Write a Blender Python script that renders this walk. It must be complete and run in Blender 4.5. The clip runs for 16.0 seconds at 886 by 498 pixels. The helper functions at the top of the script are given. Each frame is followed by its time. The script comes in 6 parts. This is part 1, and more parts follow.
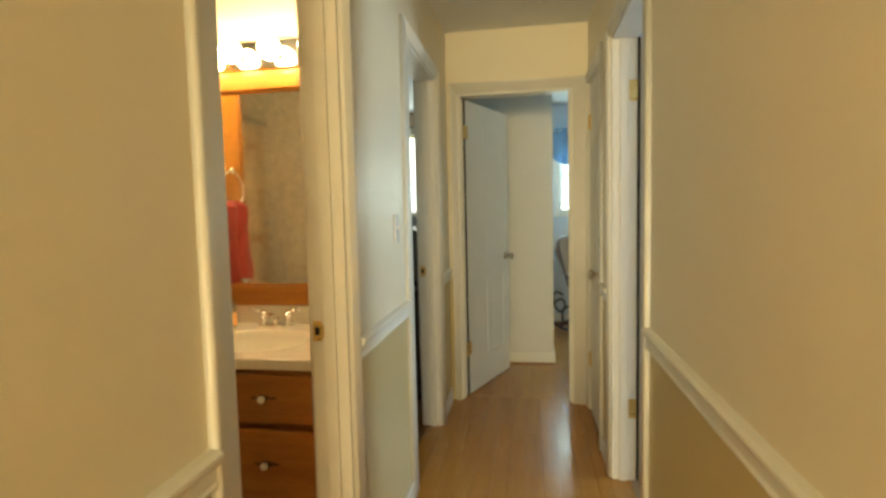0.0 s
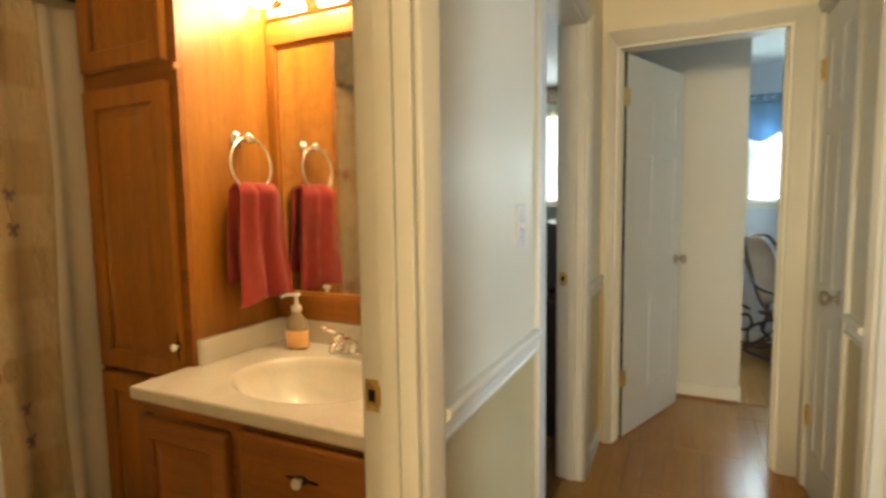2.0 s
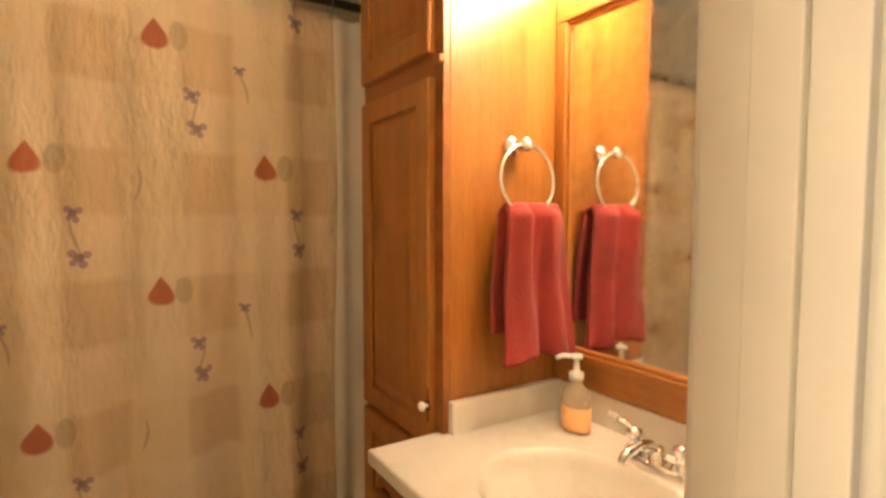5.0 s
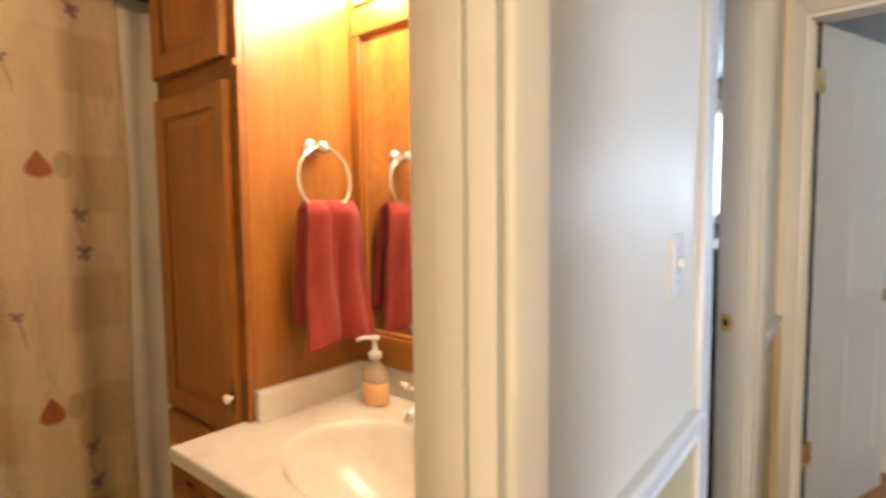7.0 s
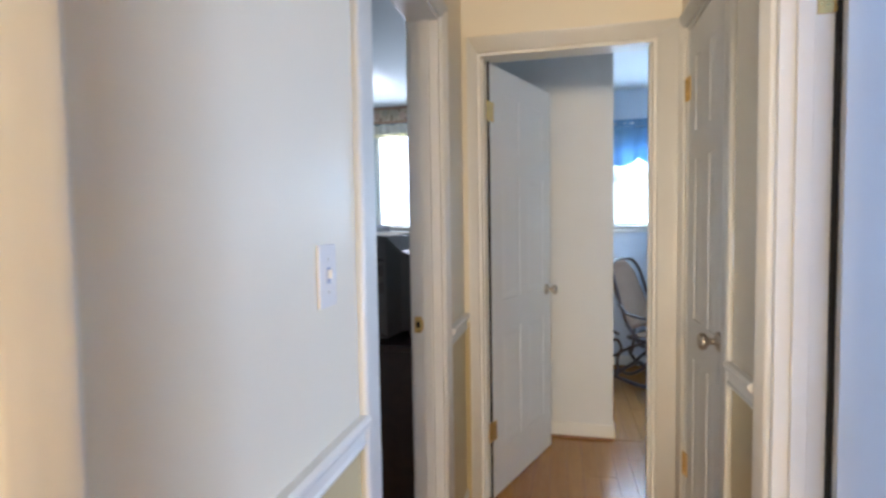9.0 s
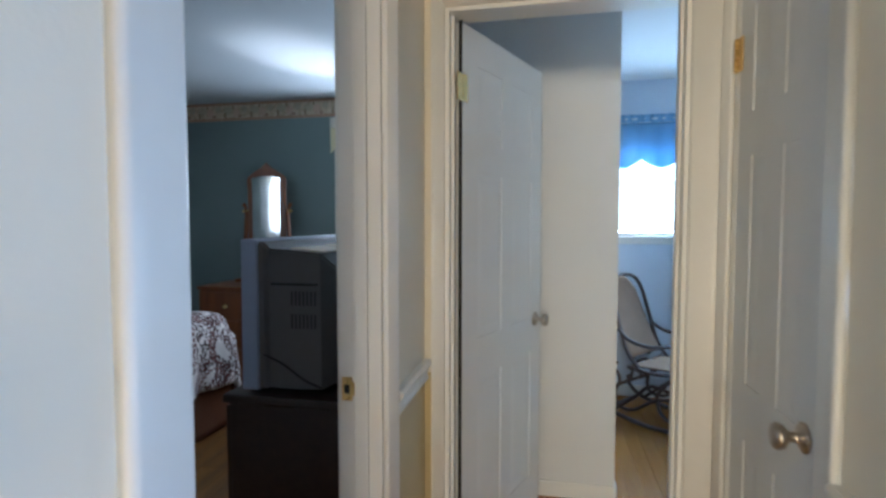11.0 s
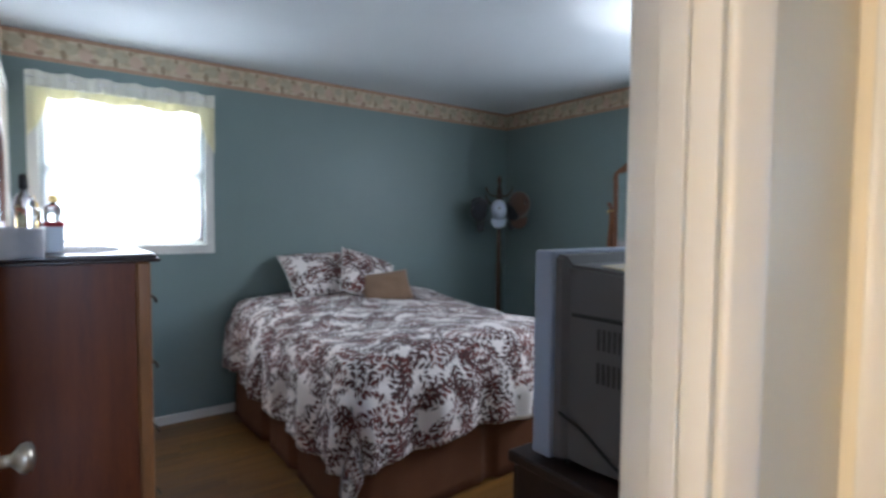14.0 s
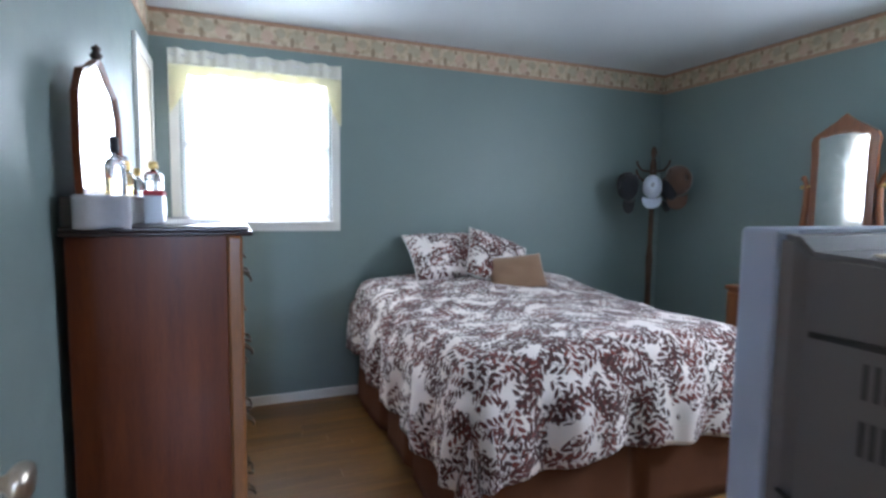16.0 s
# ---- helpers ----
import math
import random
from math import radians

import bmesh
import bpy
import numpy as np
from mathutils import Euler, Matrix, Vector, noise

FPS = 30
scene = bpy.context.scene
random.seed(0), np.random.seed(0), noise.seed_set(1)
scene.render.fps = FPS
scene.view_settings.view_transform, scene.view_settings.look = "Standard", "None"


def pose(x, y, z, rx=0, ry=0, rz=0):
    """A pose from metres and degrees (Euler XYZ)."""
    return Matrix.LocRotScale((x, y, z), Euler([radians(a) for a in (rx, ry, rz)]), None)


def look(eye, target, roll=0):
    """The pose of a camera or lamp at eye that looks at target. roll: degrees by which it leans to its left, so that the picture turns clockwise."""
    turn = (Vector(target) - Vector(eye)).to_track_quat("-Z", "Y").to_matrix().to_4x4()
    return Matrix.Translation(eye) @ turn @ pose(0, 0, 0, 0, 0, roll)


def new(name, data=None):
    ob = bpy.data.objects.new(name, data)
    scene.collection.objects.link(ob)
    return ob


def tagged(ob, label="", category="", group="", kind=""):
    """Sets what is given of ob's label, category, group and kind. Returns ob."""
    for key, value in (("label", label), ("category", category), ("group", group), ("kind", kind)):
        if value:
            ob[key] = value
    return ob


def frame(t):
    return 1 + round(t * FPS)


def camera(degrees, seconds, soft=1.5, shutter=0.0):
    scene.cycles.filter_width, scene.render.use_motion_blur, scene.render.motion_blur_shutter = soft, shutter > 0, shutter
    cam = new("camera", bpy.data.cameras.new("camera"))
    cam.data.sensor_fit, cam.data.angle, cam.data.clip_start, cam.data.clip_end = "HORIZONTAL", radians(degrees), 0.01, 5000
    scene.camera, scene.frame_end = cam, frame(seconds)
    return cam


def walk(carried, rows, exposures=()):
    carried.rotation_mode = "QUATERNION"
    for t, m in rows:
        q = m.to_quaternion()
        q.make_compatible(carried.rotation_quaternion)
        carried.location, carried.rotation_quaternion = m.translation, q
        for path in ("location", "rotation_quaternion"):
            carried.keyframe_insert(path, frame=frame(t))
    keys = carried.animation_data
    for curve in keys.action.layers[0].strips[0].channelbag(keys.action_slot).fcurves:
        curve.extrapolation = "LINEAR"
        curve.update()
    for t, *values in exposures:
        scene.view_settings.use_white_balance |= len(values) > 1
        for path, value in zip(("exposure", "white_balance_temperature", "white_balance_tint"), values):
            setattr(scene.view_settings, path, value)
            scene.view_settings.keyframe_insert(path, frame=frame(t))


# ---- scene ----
# ---- camera and walk ----
cam = camera(80.7, 16.0, soft=2.8, shutter=0.5)
PATH = [
    (0, (-0.005, 0.204, 1.279), (-0.33, 2.172, 1.134), -1.3),
    (0.5, (-0.067, 0.442, 1.285), (-0.445, 2.399, 1.127), -0.9),
    (1, (-0.091, 0.59, 1.279), (-0.581, 2.522, 1.116), -0.9),
    (1.5, (-0.097, 0.771, 1.281), (-0.762, 2.649, 1.105), -0.8),
    (2, (-0.112, 0.869, 1.279), (-0.966, 2.668, 1.101), -0.8),
    (2.5, (-0.176, 0.971, 1.278), (-1.213, 2.672, 1.099), -0.6),
    (3, (-0.254, 1.083, 1.288), (-1.495, 2.641, 1.103), -0.4),
    (3.5, (-0.305, 1.154, 1.303), (-1.751, 2.523, 1.124), -0.6),
    (4, (-0.357, 1.212, 1.308), (-1.961, 2.397, 1.158), -0.3),
    (4.2, (-0.382, 1.221, 1.31), (-2.022, 2.357, 1.17), -0.1),
    (4.7, (-0.399, 1.24, 1.312), (-2.085, 2.308, 1.186), 0.0),
    (5.25, (-0.389, 1.244, 1.313), (-2.07, 2.322, 1.196), 0.1),
    (5.8, (-0.361, 1.238, 1.313), (-1.988, 2.396, 1.198), 0.0),
    (6.3, (-0.33, 1.232, 1.313), (-1.868, 2.505, 1.193), -0.1),
    (6.5, (-0.308, 1.231, 1.312), (-1.783, 2.576, 1.19), -0.3),
    (7, (-0.257, 1.222, 1.313), (-1.518, 2.769, 1.174), -0.6),
    (7.5, (-0.214, 1.22, 1.306), (-1.243, 2.93, 1.168), -1.1),
    (8, (-0.175, 1.234, 1.307), (-0.975, 3.062, 1.176), -0.8),
    (8.5, (-0.141, 1.278, 1.303), (-0.738, 3.183, 1.185), -0.8),
    (9, (-0.106, 1.349, 1.309), (-0.548, 3.297, 1.203), -0.9),
    (9.2, (-0.1, 1.385, 1.312), (-0.493, 3.343, 1.208), -0.8),
    (9.8, (-0.094, 1.517, 1.321), (-0.421, 3.487, 1.221), -0.6),
    (10.35, (-0.106, 1.722, 1.334), (-0.436, 3.692, 1.235), -0.3),
    (10.9, (-0.124, 1.937, 1.345), (-0.51, 3.897, 1.246), -0.0),
    (11.5, (-0.137, 2.101, 1.347), (-0.631, 4.037, 1.252), 0.2),
    (12, (-0.143, 2.237, 1.341), (-0.815, 4.119, 1.255), 0.4),
    (12.5, (-0.193, 2.425, 1.342), (-1.079, 4.216, 1.253), 0.2),
    (13, (-0.241, 2.532, 1.352), (-1.39, 4.166, 1.25), -0.2),
    (13.5, (-0.236, 2.553, 1.354), (-1.64, 3.974, 1.256), -0.2),
    (14, (-0.248, 2.597, 1.361), (-1.845, 3.797, 1.256), 0.4),
    (14.5, (-0.287, 2.655, 1.359), (-2.013, 3.659, 1.241), 0.8),
    (15, (-0.313, 2.672, 1.35), (-2.109, 3.543, 1.219), 0.9),
    (15.5, (-0.373, 2.732, 1.325), (-2.21, 3.511, 1.185), 0.9),
    (16, (-0.572, 2.825, 1.321), (-2.419, 3.573, 1.149), 0.7),
]
EXPOSURES = [(0.0, -0.08, 7800, -2), (2.5, 0.08, 7250, 8), (4.2, 0.42, 6700, 14), (6.5, 0.44, 6300, 18), (9.0, 0.28, 5750, 18), (11.5, 0.08, 5400, 12), (12.6, 0.32, 5800, 16), (13.5, 0.68, 6050, 17), (14.5, 1.08, 5950, 17), (16.0, 1.35, 5950, 18)]
walk(cam, [(t, look(eye, target, roll)) for t, eye, target, roll in PATH], EXPOSURES)

# ---- world, daylight and lamps ----
world = bpy.data.worlds.new("sky")
scene.world = world
world.use_nodes = True
wn = world.node_tree
sky = wn.nodes.new("ShaderNodeTexSky")
sky.sky_type, sky.sun_disc = "NISHITA", False
sky.sun_elevation, sky.sun_rotation = radians(50), radians(187)
wn.links.new(sky.outputs[0], wn.nodes["Background"].inputs[0])
wn.nodes["Background"].inputs[1].default_value = 0.1


def lamp(name, kind, m, power, color, **more):
    data = bpy.data.lights.new(name, kind)
    data.energy, data.color = power, color
    if kind == "AREA":
        data.shape, data.size, data.size_y = "RECTANGLE", more["w"], more["h"]
    if kind == "SPOT":
        data.spot_size, data.spot_blend, data.shadow_soft_size = radians(more["angle"]), 1.0, 0.08
    if kind == "POINT":
        data.shadow_soft_size = more["r"]
    if kind == "SUN":
        data.angle = radians(0.53)
    ob = new(name, data)
    ob.matrix_world = m
    return ob


lamp("sun", "SUN", look((0, 0, 20), (0.6, 5, 14)), 3.0, (1.0, 0.95, 0.88))
# area lamps standing in for skylight at the windows
DAY = (0.86, 0.94, 1.0)
lamp("daylight_bedroom", "AREA", look((-4.06, 2.995, 1.665), (0, 2.995, 1.665)), 4.6, DAY, w=0.80, h=0.86)
lamp("daylight_bedroom_outside", "AREA", look((-4.75, 2.72, 1.95), (-1.4, 4.7, 0.9)), 122, DAY, w=1.25, h=1.2)
lamp("daylight_bedroom_side", "AREA", look((-1.45, 6.30, 1.715), (-1.45, 0, 1.715)), 20, DAY, w=0.80, h=0.86)
lamp("daylight_back_room", "AREA", look((0.915, 6.19, 1.60), (0.915, 0, 1.60)), 24, (0.64, 0.87, 1.0), w=1.1, h=0.6)
lamp("daylight_back_room_outside", "AREA", look((0.915, 6.42, 1.64), (0.915, 0, 1.64)), 70, (0.70, 0.90, 1.0), w=1.2, h=0.9)
lamp("daylight_side_room", "AREA", look((2.98, 2.39, 1.5), (-1, 2.1, 1.15)), 51, (0.58, 0.76, 1.0), w=0.58, h=1.08)
# added warm fill for the hall, tilted up; no such source is seen
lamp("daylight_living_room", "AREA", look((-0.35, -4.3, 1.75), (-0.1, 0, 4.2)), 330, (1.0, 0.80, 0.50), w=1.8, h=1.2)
# spot lamp added outside the side window: bright ceiling patch, taken as bounced sunlight
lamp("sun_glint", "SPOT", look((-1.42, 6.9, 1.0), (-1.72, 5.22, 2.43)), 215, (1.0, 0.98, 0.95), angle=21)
BULB = 82.0

# ---- materials ----
def nodes_of(name):
    m = bpy.data.materials.new(name)
    m.use_nodes = True
    nt = m.node_tree
    return m, nt, nt.nodes["Principled BSDF"]


def add(nt, kind, **values):
    n = nt.nodes.new("ShaderNode" + kind)
    for k, v in values.items():
        n.inputs[k.replace("_", " ")].default_value = v
    return n


def coords(nt, scale=(1, 1, 1), rot=(0, 0, 0), space="Object"):
    tc = nt.nodes.new("ShaderNodeTexCoord")
    mp = add(nt, "Mapping", Scale=scale, Rotation=rot)
    nt.links.new(tc.outputs[space], mp.inputs["Vector"])
    return mp.outputs["Vector"]


def ramp(nt, fac, stops):
    r = nt.nodes.new("ShaderNodeValToRGB")
    e = r.color_ramp.elements
    while len(e) < len(stops):
        e.new(0.5)
    for el, (at, c) in zip(e, stops):
        el.position, el.color = at, (*c, 1) if len(c) == 3 else c
    nt.links.new(fac, r.inputs["Fac"])
    return r.outputs["Color"]


def noise_of(nt, vec, scale, detail=4.0, rough=0.55):
    n = add(nt, "TexNoise", Scale=scale, Detail=detail, Roughness=rough)
    nt.links.new(vec, n.inputs["Vector"])
    return n.outputs["Fac"]


def mixed(nt, fac, a, b, mode="MIX"):
    x = nt.nodes.new("ShaderNodeMix")
    x.data_type, x.blend_type = "RGBA", mode
    for s, v in ((0, fac), (6, a), (7, b)):
        if hasattr(v, "links"):
            nt.links.new(v, x.inputs[s])
        else:
            x.inputs[s].default_value = v if s == 0 else (*v, 1)
    return x.outputs[2]


def calc(nt, op, a, b=0.0, c=0.0):
    n = nt.nodes.new("ShaderNodeMath")
    n.operation = op
    for i, v in enumerate((a, b, c)):
        if hasattr(v, "links"):
            nt.links.new(v, n.inputs[i])
        else:
            n.inputs[i].default_value = v
    return n.outputs[0]


def bumped(nt, bsdf, height, strength, distance=0.01):
    b = add(nt, "Bump", Strength=strength, Distance=distance)
    nt.links.new(height, b.inputs["Height"])
    nt.links.new(b.outputs["Normal"], bsdf.inputs["Normal"])


def shade(c, k):
    return tuple(min(1.0, v * k) for v in c)


def plain(name, color, rough=0.5, metal=0.0, var=0.05, scale=2.5, bump=0.05, grain=140.0, rvar=0.12, coat=0.0):
    """Painted or solid surface with slow tone drift, fine grain and scuffed gloss."""
    m, nt, b = nodes_of(name)
    v = coords(nt)
    slow, fine = noise_of(nt, v, scale, 5), noise_of(nt, v, grain, 3)
    col = ramp(nt, slow, [(0.25, shade(color, 1 - var)), (0.75, shade(color, 1 + var))])
    nt.links.new(col, b.inputs["Base Color"])
    r = calc(nt, "MULTIPLY_ADD", noise_of(nt, v, scale * 6, 4), rvar * 2, rough - rvar)
    nt.links.new(r, b.inputs["Roughness"])
    b.inputs["Metallic"].default_value = metal
    b.inputs["Coat Weight"].default_value = coat
    bumped(nt, b, fine, bump, 0.004)
    return m


def wood(name, dark, light, axis="z", rough=0.35, coat=0.15, scale=1.0, piece=False, var=0.25):
    """Stained wood: long grain along one axis, pores, and tone that differs from piece to piece."""
    m, nt, b = nodes_of(name)
    s = {"x": (0.7, 9, 9), "y": (9, 0.7, 9), "z": (9, 9, 0.7)}[axis]
    tc = nt.nodes.new("ShaderNodeTexCoord")
    vec = tc.outputs["Object"]
    if piece:
        info = nt.nodes.new("ShaderNodeObjectInfo")
        sh = nt.nodes.new("ShaderNodeVectorMath")
        sh.operation = "MULTIPLY_ADD"
        nt.links.new(info.outputs["Random"], sh.inputs[0])
        sh.inputs[1].default_value = (37, 53, 11)
        nt.links.new(vec, sh.inputs[2])
        vec = sh.outputs[0]
    mp = add(nt, "Mapping", Scale=tuple(a * scale for a in s))
    nt.links.new(vec, mp.inputs["Vector"])
    g = noise_of(nt, mp.outputs["Vector"], 3.0, 7, 0.62)
    mp2 = add(nt, "Mapping", Scale=tuple(a * scale * 9 for a in s))
    nt.links.new(vec, mp2.inputs["Vector"])
    pores = noise_of(nt, mp2.outputs["Vector"], 4.0, 3)
    col = ramp(nt, g, [(0.28, dark), (0.5, tuple((a + c) / 2 for a, c in zip(dark, light))), (0.72, light)])
    col = mixed(nt, 0.18, col, ramp(nt, pores, [(0.38, shade(dark, 0.6)), (0.58, light)]))
    if piece:
        k = calc(nt, "MULTIPLY_ADD", info.outputs["Random"], var, 1 - var / 2)
        hsv = add(nt, "HueSaturation")
        nt.links.new(k, hsv.inputs["Value"])
        nt.links.new(col, hsv.inputs["Color"])
        col = hsv.outputs["Color"]
    nt.links.new(col, b.inputs["Base Color"])
    nt.links.new(calc(nt, "MULTIPLY_ADD", g, 0.2, rough - 0.1), b.inputs["Roughness"])
    b.inputs["Coat Weight"].default_value, b.inputs["Coat Roughness"].default_value = coat, 0.2
    bumped(nt, b, pores, 0.08, 0.002)
    return m


def cloth(name, color, rough=0.95, weave=700.0, var=0.1, bump=0.3, sheen=0.3):
    m, nt, b = nodes_of(name)
    v = coords(nt)
    col = ramp(nt, noise_of(nt, v, 6, 5), [(0.3, shade(color, 1 - var)), (0.7, shade(color, 1 + var))])
    nt.links.new(col, b.inputs["Base Color"])
    b.inputs["Roughness"].default_value = rough
    b.inputs["Sheen Weight"].default_value = sheen
    bumped(nt, b, noise_of(nt, v, weave, 2), bump, 0.003)
    return m


def glassy(name, color=(1, 1, 1), rough=0.02, ior=1.45):
    m, nt, b = nodes_of(name)
    b.inputs["Base Color"].default_value = (*color, 1)
    b.inputs["Transmission Weight"].default_value = 1.0
    b.inputs["Roughness"].default_value, b.inputs["IOR"].default_value = rough, ior
    return m


def metal(name, color, rough=0.2):
    m, nt, b = nodes_of(name)
    v = coords(nt)
    b.inputs["Metallic"].default_value = 1.0
    col = ramp(nt, noise_of(nt, v, 30, 4), [(0.3, shade(color, 0.82)), (0.7, color)])
    nt.links.new(col, b.inputs["Base Color"])
    nt.links.new(calc(nt, "MULTIPLY_ADD", noise_of(nt, v, 90, 3), 0.2, rough - 0.08), b.inputs["Roughness"])
    return m


def glowing(name, color, strength):
    m, nt, b = nodes_of(name)
    b.inputs["Base Color"].default_value = (*color, 1)
    b.inputs["Emission Color"].default_value = (*color, 1)
    b.inputs["Emission Strength"].default_value = strength
    return m


M_CREAM = plain("cream wall paint", (0.78, 0.72, 0.58), 0.45, var=0.03, scale=1.2, bump=0.12, grain=90)
M_TAN = plain("tan wainscot paint", (0.56, 0.46, 0.25), 0.36, rvar=0.05, var=0.05, scale=1.5, bump=0.1, grain=90)
M_TRIM = plain("white gloss trim paint", (0.77, 0.76, 0.71), 0.42, var=0.04, scale=3, bump=0.06, grain=60)
M_DOOR = plain("white door paint", (0.73, 0.735, 0.71), 0.4, var=0.03, scale=2, bump=0.08, grain=70)
M_CEIL = plain("white ceiling paint", (0.78, 0.79, 0.79), 0.8, var=0.03, scale=1.5, bump=0.4, grain=60)
# bluish tint of light bounced off the walls is put into this colour
M_CEIL_BED = plain("cool white ceiling paint", (0.71, 0.77, 0.80), 0.8, var=0.03, scale=1.5, bump=0.4, grain=60)
M_TEAL = plain("grey green wall paint", (0.198, 0.263, 0.255), 0.5, var=0.05, scale=1.2, bump=0.12, grain=90)
M_PALE = plain("pale blue wall paint", (0.62, 0.68, 0.76), 0.6, var=0.03, scale=1.5, bump=0.1, grain=90)
M_BRONZE = metal("dark bronze", (0.09, 0.07, 0.05), 0.4)
M_GREY = plain("light grey wall paint", (0.68, 0.68, 0.66), 0.6, var=0.03, scale=1.5, bump=0.1, grain=90)
M_OAK_FLOOR = wood("oak laminate plank", (0.34, 0.142, 0.024), (0.46, 0.203, 0.041), "y", 0.24, 0.2, 0.8, True, 0.09)
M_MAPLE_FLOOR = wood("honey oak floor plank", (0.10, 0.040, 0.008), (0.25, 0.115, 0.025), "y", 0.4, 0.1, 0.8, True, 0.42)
M_JOINT = plain("dark floor joint", (0.27, 0.125, 0.035), 0.8)
M_CAB = wood("honey oak cabinet", (0.31, 0.108, 0.016), (0.49, 0.20, 0.036), "z", 0.35, 0.2)
M_CABX = wood("honey oak cabinet cross grain", (0.29, 0.10, 0.015), (0.46, 0.185, 0.034), "x", 0.35, 0.2)
M_VANITY = wood("chestnut vanity wood", (0.25, 0.082, 0.015), (0.40, 0.148, 0.030), "x", 0.38, 0.15)
M_BRASS = metal("worn brass", (0.78, 0.56, 0.22), 0.28)
M_NICKEL = metal("aged nickel", (0.52, 0.46, 0.38), 0.3)
M_CHROME = metal("polished chrome", (0.9, 0.9, 0.9), 0.1)
M_PORC = plain("white porcelain", (0.82, 0.8, 0.76), 0.15, var=0.02)
M_MIRROR = metal("silvered mirror", (0.92, 0.93, 0.92), 0.06)
# near black that stands in for the shade inside gaps and holes
M_DARKGAP = plain("dark gap", (0.012, 0.011, 0.01), 0.9)
M_GLASS = glassy("window glass")
M_CHERRY = wood("dark cherry veneer", (0.08, 0.015, 0.003), (0.16, 0.035, 0.006), "z", 0.45, 0.1)
M_CHERRY.node_tree.nodes["Principled BSDF"].inputs["Specular IOR Level"].default_value = 0.28
M_CHERRYX = wood("cherry edge wood", (0.16, 0.06, 0.018), (0.32, 0.13, 0.04), "z", 0.32, 0.3)
M_MAPLE = wood("golden oak frame", (0.14, 0.040, 0.009), (0.27, 0.088, 0.02), "z", 0.35, 0.25)
M_ESPRESSO = wood("espresso stained wood", (0.018, 0.008, 0.006), (0.04, 0.018, 0.012), "y", 0.35, 0.2)
M_TVGREY = plain("silver grey plastic", (0.29, 0.335, 0.45), 0.4, var=0.03, grain=300)
M_TVDARK = plain("charcoal plastic", (0.11, 0.105, 0.112), 0.45, var=0.06, grain=300, bump=0.15)
M_TOWEL = cloth("brick red terry towel", (0.34, 0.042, 0.036), weave=190, bump=0.9, var=0.16, sheen=0.1)
M_SKIRT = cloth("brown bed skirt", (0.14, 0.046, 0.016), weave=500, var=0.12, sheen=0.0)
M_BROWNCUSH = cloth("tan cushion cloth", (0.25, 0.15, 0.09), weave=500, var=0.1)
M_BLACK = plain("black plastic", (0.012, 0.012, 0.014), 0.45)
M_BENT = wood("black walnut bentwood", (0.035, 0.02, 0.016), (0.085, 0.05, 0.04), "z", 0.35, 0.3)
M_CANE = cloth("woven cane", (0.27, 0.18, 0.125), weave=250, var=0.12, sheen=0.0)
M_WHITECLOTH = cloth("white lace cloth", (0.72, 0.70, 0.68), weave=300, var=0.12)

# ---- building blocks ----
def box(bm, x0, x1, y0, y1, z0, z1, m=0, bevel=0.0):
    made = bmesh.ops.create_cube(bm, size=1.0)["verts"]
    for v in made:
        v.co = Vector((x0 + (v.co.x + 0.5) * (x1 - x0), y0 + (v.co.y + 0.5) * (y1 - y0), z0 + (v.co.z + 0.5) * (z1 - z0)))
    faces = list({f for v in made for f in v.link_faces})
    for f in faces:
        f.material_index = m
    if bevel:
        edges = list({e for v in made for e in v.link_edges})
        out = bmesh.ops.bevel(bm, geom=edges, offset=bevel, segments=2, profile=0.5, affect="EDGES")
        for f in out["faces"]:
            f.material_index = m
    return made


def lathe(bm, profile, m=None, steps=20):
    """Turns (radius, height) pairs about z; m places it."""
    m = m or Matrix()
    rings = []
    for r, z in profile:
        rings.append([bm.verts.new(m @ Vector((r * math.cos(a), r * math.sin(a), z))) for a in (2 * math.pi * i / steps for i in range(steps))])
    for a, b in zip(rings, rings[1:]):
        for i in range(steps):
            j = (i + 1) % steps
            bm.faces.new((a[i], a[j], b[j], b[i])).smooth = True
    for ring, flip in ((rings[0], True), (rings[-1], False)):
        bm.faces.new(list(reversed(ring)) if flip else ring)


def tube(bm, points, radius, steps=8, closed=False):
    """A round bar along a line of points; radius may taper as a list."""
    pts = [Vector(p) for p in points]
    n = len(pts)
    rings, up = [], Vector((0.123, 0.37, 0.92)).normalized()
    for i, p in enumerate(pts):
        a = pts[(i - 1) % n] if closed or i else p
        b = pts[(i + 1) % n] if closed or i < n - 1 else p
        d = (b - a).normalized()
        s = d.cross(up)
        s = s.normalized() if s.length > 1e-4 else d.cross(Vector((1, 0, 0))).normalized()
        u = s.cross(d)
        up = u
        r = radius[i] if isinstance(radius, (list, tuple)) else radius
        rings.append([bm.verts.new(p + r * (math.cos(k) * s + math.sin(k) * u)) for k in (2 * math.pi * j / steps for j in range(steps))])
    pairs = list(zip(rings, rings[1:])) + ([(rings[-1], rings[0])] if closed else [])
    for a, b in pairs:
        for i in range(steps):
            j = (i + 1) % steps
            bm.faces.new((a[i], a[j], b[j], b[i])).smooth = True
    if not closed:
        bm.faces.new(list(reversed(rings[0])))
        bm.faces.new(rings[-1])


